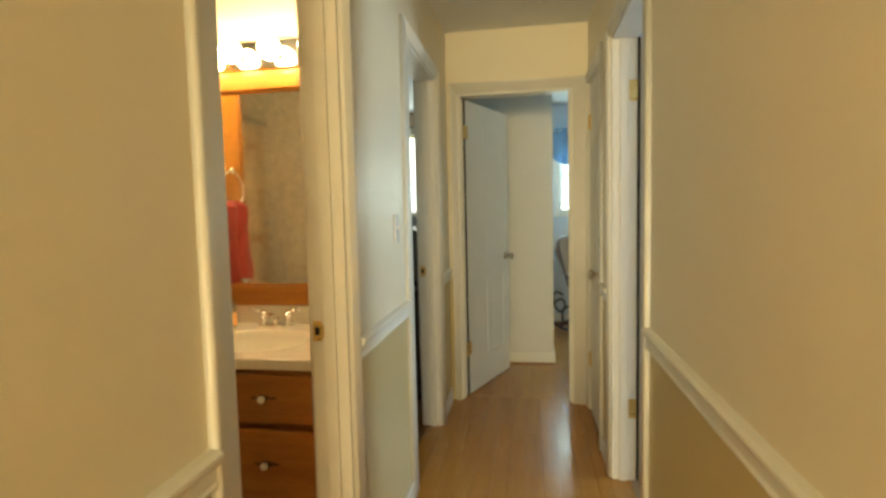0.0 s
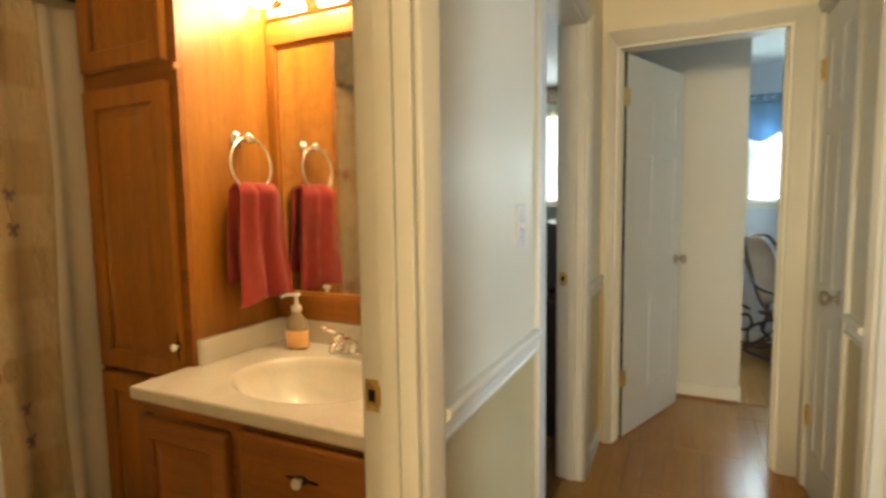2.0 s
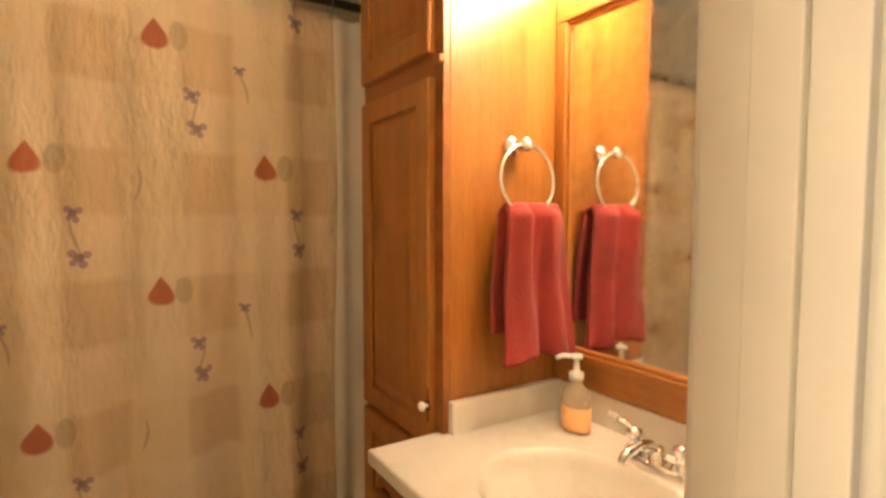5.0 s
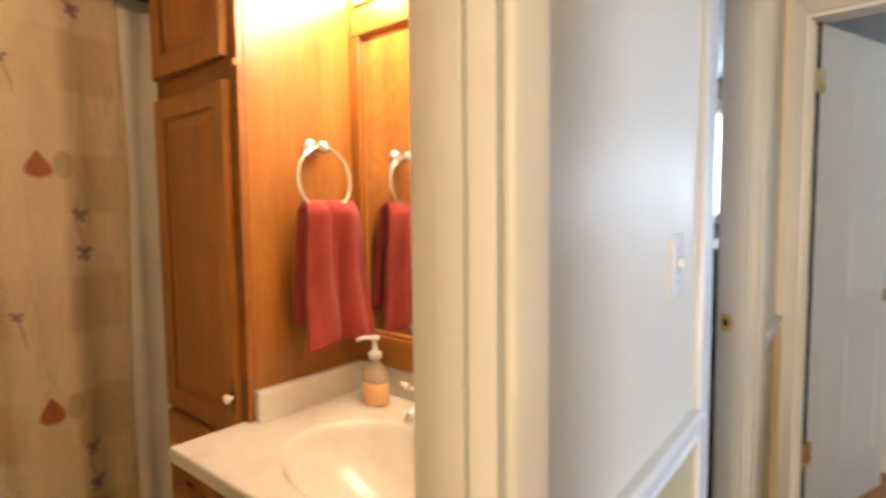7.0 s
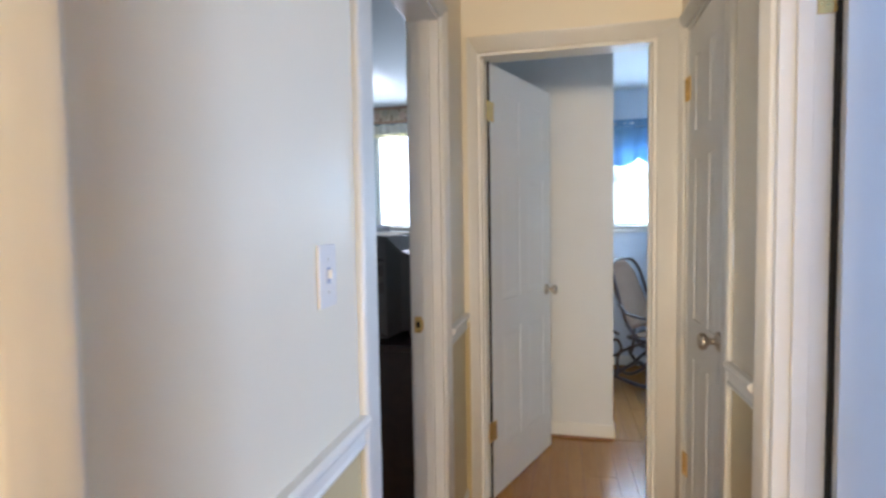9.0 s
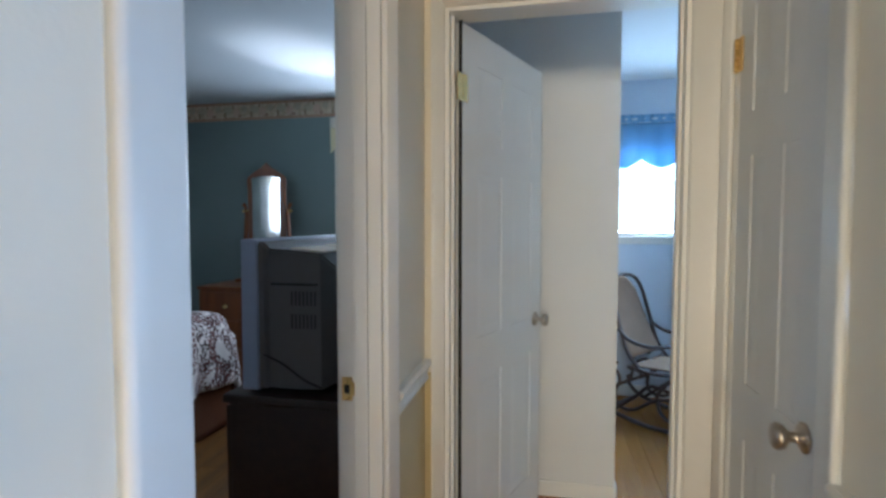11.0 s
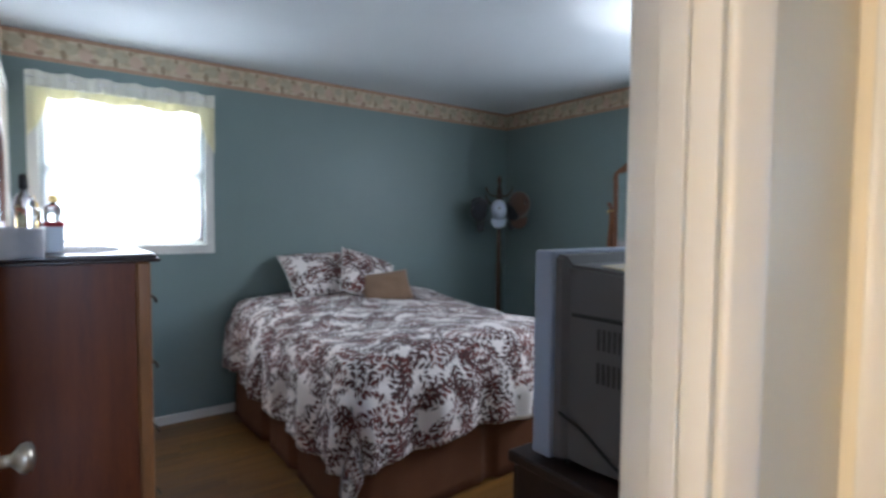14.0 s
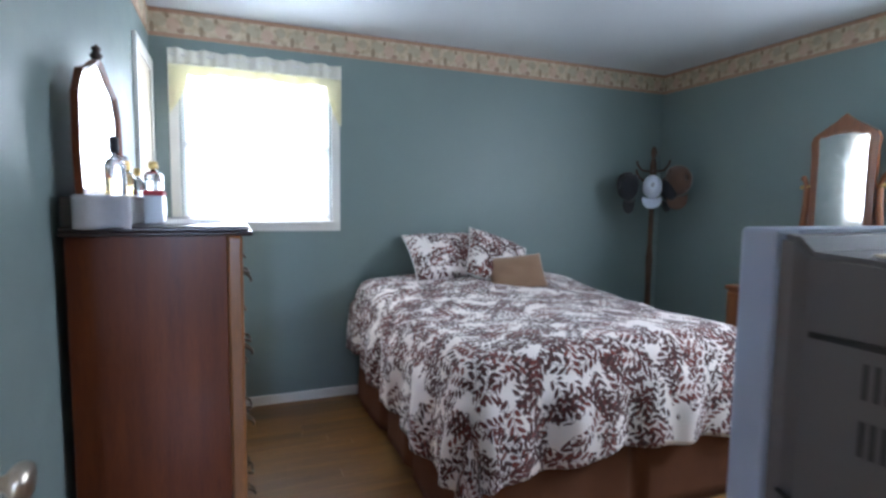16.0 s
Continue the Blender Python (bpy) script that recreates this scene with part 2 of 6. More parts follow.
def spline(points, steps=8):
    """Smooth curve through the points."""
    p = [Vector(a) for a in points]
    p = [2 * p[0] - p[1]] + p + [2 * p[-1] - p[-2]]
    out = []
    for i in range(1, len(p) - 2):
        for k in range(steps):
            t = k / steps
            a, b, c, d = p[i - 1], p[i], p[i + 1], p[i + 2]
            out.append(0.5 * (2 * b + (c - a) * t + (2 * a - 5 * b + 4 * c - d) * t * t + (3 * b - a - 3 * c + d) * t ** 3))
    return out + [p[-2]]


def prism(bm, outline, axis, a, b, m=0, bevel=0.0):
    """Extrudes a flat outline of (u, v) from a to b along axis x, y or z."""
    def at(u, v, w):
        return {"x": (w, u, v), "y": (u, w, v), "z": (u, v, w)}[axis]
    lo = [bm.verts.new(at(u, v, a)) for u, v in outline]
    hi = [bm.verts.new(at(u, v, b)) for u, v in outline]
    n = len(outline)
    fs = [bm.faces.new(lo), bm.faces.new(list(reversed(hi)))]
    for i in range(n):
        j = (i + 1) % n
        fs.append(bm.faces.new((lo[j], lo[i], hi[i], hi[j])))
    for f in fs:
        f.material_index = m
    if bevel:
        es = [e for e in fs[0].edges] + [e for e in fs[1].edges]
        bmesh.ops.bevel(bm, geom=es, offset=bevel, segments=2, profile=0.5, affect="EDGES")
    return fs


def grid(bm, nu, nv, fn, close_u=False):
    """A sheet of nu x nv cells; fn(u, v) with u, v from 0 to 1 gives the place."""
    vs = [[bm.verts.new(fn(i / nu, j / nv)) for j in range(nv + 1)] for i in range(nu + (0 if close_u else 1))]
    for i in range(nu):
        a, b = vs[i], vs[(i + 1) % len(vs)]
        for j in range(nv):
            bm.faces.new((a[j], b[j], b[j + 1], a[j + 1])).smooth = True


def solid(ob, thick):
    mod = ob.modifiers.new("thickness", "SOLIDIFY")
    mod.thickness, mod.offset = thick, 0
    return ob


def part(name, bm, material, parent=None, label="", m=None):
    """Links a bmesh as one mesh object under a thing or a part."""
    bmesh.ops.recalc_face_normals(bm, faces=bm.faces)
    me = bpy.data.meshes.new(name)
    bm.to_mesh(me)
    bm.free()
    for x in material if isinstance(material, (list, tuple)) else (material,):
        me.materials.append(x)
    ob = new(name, me)
    if m is not None:
        ob.matrix_basis = m
    if parent:
        ob.parent = parent
    if label:
        ob["label"] = label
    return ob


def thing(name, at, label, category, group="", kind="", turn=0.0):
    ob = new(name)
    ob.empty_display_size = 0.1
    ob.matrix_basis = pose(*at, 0, 0, turn)
    return tagged(ob, label, category, group, kind)


def structure(name, bm, material, label="", category=""):
    return tagged(part(name, bm, material), label, category, kind="structure")


def boxes(*rows, m=0, bevel=0.0):
    bm = bmesh.new()
    for r in rows:
        box(bm, *r[:6], r[6] if len(r) > 6 else m, bevel)
    return bm


# ---- the plan ----
LEFT, RIGHT, END = -0.53, 0.37, 3.64       # hall faces
H = 2.43                                    # ceiling
HEAD = 2.04                                 # door heads
RAIL = 0.85
BATH = (1.03, 1.655)                        # openings in the hall's left wall
BED = (2.475, 3.205)
SIDE = (1.985, 2.69)                        # openings in the hall's right wall
CLOSET = (3.03, 3.56)
BACK = (-0.465, 0.28)                        # opening in the end wall
BX, BY0, BY1 = -4.07, 2.40, 6.25            # bedroom faces
WIN1 = (2.55, 3.44, 1.19, 2.14)             # bedroom window: y, y, z, z
WIN2 = (-1.9, -1.0, 1.25, 2.18)             # bedroom side window: x, x, z, z
WINB = (0.33, 1.5, 1.24, 2.06)              # back room window


def wall_y(name, x0, x1, y0, y1, gaps, mats, label, split=0.0, top=H, bottom=0.0):
    """A wall along y with gaps (a, b, sill, head); material 1 below the split height."""
    bm = bmesh.new()

    def piece(a, b, z0, z1):
        if b - a < 1e-4 or z1 - z0 < 1e-4:
            return
        if split and z0 < split < z1:
            box(bm, x0, x1, a, b, z0, split, 1)
            box(bm, x0, x1, a, b, split, z1, 0)
        else:
            box(bm, x0, x1, a, b, z0, z1, 1 if split and z1 <= split else 0)
    at = y0
    for a, b, s, h in sorted(gaps):
        piece(at, a, bottom, top)
        piece(a, b, bottom, s)
        piece(a, b, h, top)
        at = b
    piece(at, y1, bottom, top)
    bmesh.ops.remove_doubles(bm, verts=bm.verts, dist=1e-5)
    return structure(name, bm, mats, label, "wall")


def wall_x(name, y0, y1, x0, x1, gaps, mats, label, split=0.0, top=H):
    ob = wall_y(name, y0, y1, x0, x1, gaps, mats, label, split, top)
    for v in ob.data.vertices:
        v.co = (v.co.y, v.co.x, v.co.z)
    ob.data.flip_normals()
    return ob


B0, B1, E0, S0, S1, C0, C1 = *BATH, BED[0], *SIDE, *CLOSET
hall_left_gaps = [(*BATH, 0, HEAD), (*BED, 0, HEAD)]
hall_right_gaps = [(*SIDE, 0, HEAD), (*CLOSET, 0, HEAD)]
wall_y("wall_hall_west", LEFT - 0.055, LEFT, -1.4, END, hall_left_gaps, (M_CREAM, M_TAN), "cream hall wall over a tan wainscot", RAIL)
wall_y("wall_hall_east", RIGHT, RIGHT + 0.055, -1.4, END, hall_right_gaps, (M_CREAM, M_TAN), "cream hall wall over a tan wainscot", RAIL)
wall_x("wall_hall_end", END, END + 0.055, LEFT - 0.055, RIGHT + 0.055, [(*BACK, 0, HEAD)], (M_CREAM, M_TAN), "cream wall round the end doorway", RAIL)
# bathroom
wall_y("wall_bath_east", LEFT - 0.11, LEFT - 0.055, 0.62, 2.2, [(*BATH, 0, HEAD)], M_CREAM, "cream bathroom wall beside the doorway")
wall_x("wall_bath_north", 2.2, 2.3, -2.66, LEFT - 0.055, [], M_CREAM, "cream bathroom wall behind the vanity")
wall_x("wall_bath_south", 0.56, 0.62, -2.66, LEFT - 0.055, [], M_CREAM, "plain cream bathroom wall")
wall_y("wall_bath_west", -2.66, -2.6, 0.62, 2.2, [], M_CREAM, "plain cream wall over the bathtub")
# bedroom
wall_y("wall_bedroom_east", LEFT - 0.11, LEFT - 0.055, BY0, BY1, [(*BED, 0, HEAD)], M_TEAL, "grey green bedroom wall beside the doorway")
wall_y("wall_bedroom_west", BX - 0.14, BX, BY0 - 0.1, BY1 + 0.14, [WIN1], M_TEAL, "grey green bedroom wall with a window")
wall_x("wall_bedroom_south", BY0 - 0.1, BY0, BX, LEFT - 0.055, [], M_TEAL, "grey green bedroom wall behind the chest")
wall_x("wall_bedroom_north", BY1, BY1 + 0.14, BX, LEFT - 0.11, [WIN2], M_TEAL, "grey green bedroom wall behind the dresser")
# back room
wall_x("wall_back_south", END + 0.055, END + 0.11, LEFT - 0.05, 2.6, [(*BACK, 0, HEAD)], M_GREY, "light wall round the doorway of the back room")
wall_x("wall_back_closet", 4.52, 4.6, LEFT - 0.05, 0.19, [], M_GREY, "light grey closet wall in the back room")
wall_y("wall_back_closet_side", 0.11, 0.19, 4.6, 6.2, [], M_PALE, "pale closet side wall in the back room")
wall_x("wall_back_north", 6.2, 6.34, LEFT - 0.05, 2.6, [WINB], M_PALE, "pale blue back room wall with a window")
wall_y("wall_back_east", 2.6, 2.66, END + 0.055, 6.34, [], M_PALE, "plain pale wall of the back room")
wall_y("wall_back_west", LEFT - 0.054, LEFT - 0.002, END + 0.11, 4.52, [], M_GREY, "plain light wall of the back room")
# side room
wall_y("wall_side_west", RIGHT + 0.055, RIGHT + 0.11, 0.9, 2.735, [(*SIDE, 0, HEAD)], M_PALE, "plain pale wall of the side room")
# unseen wall set close behind the open door to keep its hinge gap dark
wall_x("wall_side_north", 2.735, 2.79, RIGHT + 0.055, 3.05, [], M_PALE, "plain pale wall of the side room")
wall_x("wall_side_south", 0.85, 0.9, RIGHT + 0.055, 3.05, [], M_PALE, "plain pale wall of the side room")
wall_y("wall_side_east", 3.0, 3.05, 0.9, 2.735, [(2.12, 2.70, 0.95, 2.05)], M_PALE, "pale side room wall with a window")
# unseen living room behind the start of the walk, holding the hall's fill lamp
wall_x("wall_living_north_a", -1.45, -1.4, -2.0, LEFT, [], M_CREAM, "cream living room wall")
wall_x("wall_living_north_b", -1.45, -1.4, RIGHT, 2.6, [], M_CREAM, "cream living room wall")
wall_y("wall_living_west", -2.06, -2.0, -4.4, -1.4, [], M_CREAM, "cream living room wall")
wall_y("wall_living_east", 2.6, 2.66, -4.4, -1.4, [], M_CREAM, "cream living room wall")
# this window opening is made up, put where the fill lamp stands
wall_x("wall_living_south", -4.45, -4.4, -2.0, 2.6, [(-1.25, 0.55, 1.15, 2.35)], M_CREAM, "cream living room wall with an added unseen window opening")

structure("ceiling_hall", boxes((-2.06, 2.66, -4.45, -1.4, H, H + 0.1), (LEFT - 0.085, RIGHT + 0.085, -1.4, END + 0.085, H, H + 0.1)), M_CEIL, "white painted hall ceiling", "ceiling")
structure("ceiling_bath", boxes((-2.66, LEFT - 0.085, 0.56, 2.3, H, H + 0.1)), M_CEIL, "white bathroom ceiling", "ceiling")
structure("ceiling_bedroom", boxes((BX - 0.14, LEFT - 0.085, 2.3, BY1 + 0.14, H, H + 0.1)), M_CEIL_BED, "white painted bedroom ceiling with wall bounce in its colour", "ceiling")
structure("ceiling_back", boxes((LEFT - 0.085, 2.66, END + 0.085, 6.34, H, H + 0.1)), M_CEIL, "white back room ceiling", "ceiling")
structure("ceiling_side", boxes((RIGHT + 0.085, 3.05, 0.85, 3.6, H, H + 0.1)), M_CEIL, "white side room ceiling", "ceiling")

floor_hall = structure("floor_hall", boxes((-2.06, 2.66, -4.45, -1.4, -0.1, -0.004), (LEFT - 0.085, RIGHT + 0.085, -1.4, END + 0.085, -0.1, -0.004)), M_JOINT, "honey oak plank floor of the hall", "floor")
floor_bath = structure("floor_bath", boxes((-2.66, LEFT - 0.085, 0.56, 2.3, -0.1, 0.0)), plain("beige bathroom vinyl", (0.5, 0.42, 0.32), 0.35), "beige vinyl bathroom floor", "floor")
floor_bedroom = structure("floor_bedroom", boxes((BX - 0.14, LEFT - 0.085, 2.3, BY1 + 0.14, -0.1, -0.004)), M_JOINT, "light honey oak bedroom floor", "floor")
floor_back = structure("floor_back", boxes((LEFT - 0.085, 2.66, END + 0.085, 6.34, -0.1, -0.004)), M_JOINT, "glossy oak floor of the back room", "floor")
structure("floor_side", boxes((RIGHT + 0.085, 3.05, 0.85, 2.9, -0.1, 0.0)), plain("side room floor", (0.35, 0.22, 0.12), 0.4), "oak floor of the side room", "floor")


# ---- trim ----
def casing_y(name, x_face, side, gap, label, depth=0.0, w=0.07, w2=0.0):
    """Door casing and jamb of an opening along y; side +1 faces +x. depth: how deep the jamb runs behind the face."""
    a, b = gap
    j = 0.018
    root = thing(name, (x_face, (a + b) / 2, 0), label, "door frame", kind="structure")
    o = Matrix.Translation((-x_face, -(a + b) / 2, 0))

    def put(n, rows, bev=0.002):
        bm = boxes(*rows, bevel=bev)
        bmesh.ops.transform(bm, matrix=o, verts=bm.verts)
        part(n, bm, M_TRIM, root)
    # rounded moulding, thin at the opening and full at its outer third
    prof = [(0.0, 0.0), (0.0, 0.012), (0.004, 0.0135), (0.022, 0.0142), (0.034, 0.0158), (0.046, 0.017), (0.060, 0.017), (0.067, 0.0145), (0.07, 0.0)]
    ka, kb = w / 0.07, (w2 or w) / 0.07

    def run(n, pts, flip):
        bm = bmesh.new()
        lo = [bm.verts.new(pts(u, v, 0)) for u, v in prof]
        hi = [bm.verts.new(pts(u, v, 1)) for u, v in prof]
        for a_, b_, c_, d_ in zip(lo, lo[1:], hi[1:], hi):
            bm.faces.new((a_, b_, c_, d_)).smooth = True
        bm.faces.new((lo[0], hi[0], hi[-1], lo[-1]))
        bm.faces.new(lo)
        bm.faces.new(hi)
        bmesh.ops.transform(bm, matrix=o, verts=bm.verts)
        part(n, bm, M_TRIM, root)
    run("side_casing", lambda u, v, e: (x_face + side * v, a + 0.004 - u * ka, (HEAD - 0.004 + u) * e), False)
    run("side_casing", lambda u, v, e: (x_face + side * v, b - 0.004 + u * kb, (HEAD - 0.004 + u) * e), True)
    run("head_casing", lambda u, v, e: (x_face + side * v, (a + 0.004 - u * ka) if e else (b - 0.004 + u * kb), HEAD - 0.004 + u), False)
    if depth:
        d0, d1 = sorted((x_face, x_face - side * depth))
        put("jamb", [(d0, d1, a, a + j, 0, HEAD)])
        put("jamb", [(d0, d1, b - j, b, 0, HEAD)])
        put("head_jamb", [(d0, d1, a + j, b - j, HEAD - j, HEAD)])
        m0 = x_face - side * depth * 0.62
        s0, s1 = sorted((m0, m0 + side * 0.035))
        put("door_stop", [(s0, s1, a + j, a + j + 0.01, 0, HEAD - j)])
        put("door_stop", [(s0, s1, b - j - 0.01, b - j, 0, HEAD - j)])
    return root


casing_y("door_frame_bath", LEFT, 1, BATH, "white painted bathroom door frame with brass strike plate", 0.11)
casing_y("door_frame_bedroom", LEFT, 1, BED, "white painted bedroom door frame with brass strike plate", 0.11, 0.095)
casing_y("door_frame_side", RIGHT, -1, SIDE, "white painted side room door frame", 0.11)
casing_y("door_frame_closet", RIGHT, -1, CLOSET, "white painted hall closet door frame", 0.06)
casing_y("door_frame_bath_inside", LEFT - 0.11, -1, BATH, "white casing inside the bathroom")
casing_y("door_frame_bedroom_inside", LEFT - 0.11, -1, BED, "white casing inside the bedroom")
fr = casing_y("door_frame_back", 0.0, 1, BACK, "white painted frame of the end doorway", 0.11, 0.046, 0.09)
fr.matrix_basis = pose((BACK[0] + BACK[1]) / 2, END, 0, 0, 0, -90)


def chair_rail(name, x, side, y0, y1, label="white moulded chair rail on the hall wall"):
    s = side
    prof = [(0, -0.034), (0.012, -0.034), (0.015, -0.026), (0.011, -0.02), (0.011, 0.004), (0.02, 0.01), (0.026, 0.02), (0.026, 0.028), (0.018, 0.034), (0, 0.034)]
    bm = bmesh.new()
    vs = [[bm.verts.new((x + s * u, y, RAIL + 0.012 + v)) for u, v in prof] for y in (y0, y1)]
    n = len(prof)
    for i in range(n):
        j = (i + 1) % n
        bm.faces.new((vs[0][i], vs[0][j], vs[1][j], vs[1][i]))
    bm.faces.new(vs[0])
    bm.faces.new(list(reversed(vs[1])))
    structure(name, bm, M_TRIM, label, "chair rail")


CW = 0.066
chair_rail("trim_rail_a", LEFT, 1, -1.4, B0 - CW)
chair_rail("trim_rail_b", LEFT, 1, B1 + CW, BED[0] - 0.091)
chair_rail("trim_rail_c", LEFT, 1, BED[1] + 0.091, END)
chair_rail("trim_rail_d", RIGHT, -1, -1.4, S0 - CW)
chair_rail("trim_rail_e", RIGHT, -1, S1 + CW, C0 - CW)


def base_y(x, side, y0, y1, h=0.085):
    a, b = sorted((x, x + side * 0.012))
    structure("baseboard", boxes((a, b, y0, y1, 0.0, h), bevel=0.003), M_TRIM, "white painted baseboard along the wall", "baseboard")


def base_x(y, side, x0, x1, h=0.085):
    a, b = sorted((y, y + side * 0.012))
    structure("baseboard", boxes((x0, x1, a, b, 0.0, h), bevel=0.003), M_TRIM, "white painted baseboard along the wall", "baseboard")


for a, b in ((-1.4, B0 - CW), (B1 + CW, BED[0] - 0.091), (BED[1] + 0.091, END - 0.004)):
    base_y(LEFT, 1, a, b)
for a, b in ((-1.4, S0 - CW), (S1 + CW, C0 - CW)):
    base_y(RIGHT, -1, a, b)
base_x(4.52, -1, LEFT, 0.19, 0.09)
structure("trim_shoe_moulding", boxes((LEFT, 0.19, 4.494, 4.507, 0.0, 0.016), bevel=0.004), M_CHERRYX, "red brown wooden shoe moulding along the closet wall", "moulding")
base_y(0.19, 1, 4.53, 6.2)
base_x(6.2, -1, 0.2, 2.6)
base_y(BX, 1, BY0, BY1, 0.062)
base_x(BY0, 1, BX + 0.012, -0.66)
base_x(BY1, -1, BX + 0.012, -0.66)


# ---- windows ----
def window(name, at, turn, w, h, label, rail=True, sill=True):
    """A framed window set into its opening; local x along the wall, y outwards, z up from the sill."""
    root = thing(name, at, label, "window", kind="structure", turn=turn)
    c = 0.055
    for n, row in (("side_casing", (-c, 0.0, -0.016, 0.0, -c, h + c)), ("side_casing", (w, w + c, -0.016, 0.0, -c, h + c)), ("head_casing", (0.0, w, -0.016, 0.0, h, h + c)), ("apron", (0.0, w, -0.014, 0.0, -c, 0.0))):
        part(n, boxes(row, bevel=0.003), M_TRIM, root)
    if sill:
        part("sill", boxes((-0.02, w + 0.02, -0.035, 0.09, -0.012, 0.008), bevel=0.004), M_TRIM, root)
    part("window_frame", boxes((0, 0.035, 0.05, 0.09, 0.0, h), (w - 0.035, w, 0.05, 0.09, 0.0, h), (0.035, w - 0.035, 0.05, 0.09, 0.0, 0.035), (0.035, w - 0.035, 0.05, 0.09, h - 0.035, h), *([(0.035, w - 0.035, 0.045, 0.085, h * 0.5 - 0.018, h * 0.5 + 0.018)] if rail else []), bevel=0.002), M_TRIM, root)
    for z0, z1 in ((0.035, h * 0.5 - 0.018), (h * 0.5 + 0.018, h - 0.035)) if rail else ((0.035, h - 0.035),):
        g = part("pane", boxes((0.035, w - 0.035, 0.068, 0.072, z0, z1)), M_GLASS, root)
        g.visible_shadow = False
    return root


window("window_bedroom", (BX, WIN1[0], WIN1[2]), 90, WIN1[1] - WIN1[0], WIN1[3] - WIN1[2], "white framed bedroom window glowing with daylight")
window("window_bedroom_side", (WIN2[0], BY1, WIN2[2]), 0, WIN2[1] - WIN2[0], WIN2[3] - WIN2[2], "white framed side window glowing with daylight", rail=False)
sky_card = part("backdrop", boxes((-3.4, 0.6, 7.1, 7.12, 0.9, 3.6)), glowing("bright hazy sky", (0.9, 0.96, 1.0), 2.2))
tagged(sky_card, "bright white sky outside the window", "sky", kind="structure")
window("window_back", (WINB[0], 6.2, WINB[2]), 0, WINB[1] - WINB[0], WINB[3] - WINB[2], "white framed back room window glowing with daylight")

# ---- doors and hall fittings ----
def knob(parent, m, material=None):
    """A round door knob on its rose; local z points out of the door."""
    bm = bmesh.new()
    lathe(bm, [(0.0, 0), (0.03, 0.0), (0.031, 0.004), (0.024, 0.009), (0.011, 0.012), (0.01, 0.028), (0.016, 0.034), (0.025, 0.041), (0.0275, 0.05), (0.024, 0.058), (0.012, 0.062), (0.0, 0.063)], steps=20)
    return part("door_knob", bm, material or M_NICKEL, parent, "round aged metal door knob", m)


def hinge(parent, m):
    """A brass butt hinge: two leaves and a knuckle; local z up, x along the leaf."""
    bm = bmesh.new()
    box(bm, -0.034, -0.003, -0.002, 0.002, -0.045, 0.045, bevel=0.0008)
    box(bm, 0.003, 0.034, -0.002, 0.002, -0.045, 0.045, bevel=0.0008)
    for z in range(5):
        lathe(bm, [(0.0, 0), (0.0062, 0.0), (0.0062, 0.017), (0.0, 0.017)], Matrix.Translation((0, 0.004, -0.045 + z * 0.0182)), 10)
    return part("hinge", bm, M_BRASS, parent, "brass butt hinge", m)


def panel_door(name, at, turn, w, label, h=2.015, t=0.035, group="hall doors", hinges=(0.33, 1.80), kz=0.92):
    """A six-panel door; its hinge edge stands at the origin, local x to the latch edge, local y through the leaf."""
    root = thing(name, at, label, "door", group, "structure", turn)
    z0 = 0.008
    st, mid = 0.105, 0.09
    rows = [(0.22, 0.78), (0.93, 1.52), (1.63, h - 0.12)]
    cols = [(st, (w - mid) / 2), ((w + mid) / 2, w - st)]
    core = bmesh.new()
    box(core, 0, w, -t / 2 + 0.0035, t / 2 - 0.0035, z0, h)
    for y0, y1 in ((-t / 2, -t / 2 + 0.0035), (t / 2 - 0.0035, t / 2)):
        for a, b in ((0, st), ((w - mid) / 2, (w + mid) / 2), (w - st, w)):
            part("stile", boxes((a, b, y0, y1, z0, h)), M_DOOR, root)
        for za, zb in ((z0, rows[0][0]), (rows[0][1], rows[1][0]), (rows[1][1], rows[2][0]), (rows[2][1], h)):
            for a, b in cols:
                part("rail", boxes((a, b, y0, y1, za, zb)), M_DOOR, root)
    part("leaf", core, M_DOOR, root)
    for a, b in cols:
        for za, zb in rows:
            for s in (-1, 1):
                bm = bmesh.new()
                k, y0 = 0.028, s * (t / 2 - 0.0035)
                o = [(a + 0.008, za + 0.008), (b - 0.008, za + 0.008), (b - 0.008, zb - 0.008), (a + 0.008, zb - 0.008)]
                i = [(a + 0.008 + k, za + 0.008 + k), (b - 0.008 - k, za + 0.008 + k), (b - 0.008 - k, zb - 0.008 - k), (a + 0.008 + k, zb - 0.008 - k)]
                vo = [bm.verts.new((x, y0 - s * 0.0003, z)) for x, z in o]
                vi = [bm.verts.new((x, y0 + s * 0.0026, z)) for x, z in i]
                bm.faces.new(vi)
                for n in range(4):
                    bm.faces.new((vo[n], vo[(n + 1) % 4], vi[(n + 1) % 4], vi[n]))
                part("panel", bm, M_DOOR, root)
    knob(root, pose(w - 0.06, t / 2, kz, -90, 0, 0))
    knob(root, pose(w - 0.06, -t / 2, kz, 90, 0, 0))
    part("latch_plate", boxes((w, w + 0.0015, -0.011, 0.011, 0.89, 0.95), bevel=0.0005), M_BRASS, root)
    for z in hinges:
        hinge(root, pose(-0.004, -t / 2 - 0.003, z, 0, 0, 0) if turn == 69 else pose(-0.004, -t / 2 - 0.002, z, 0, 0, 180))
    return root


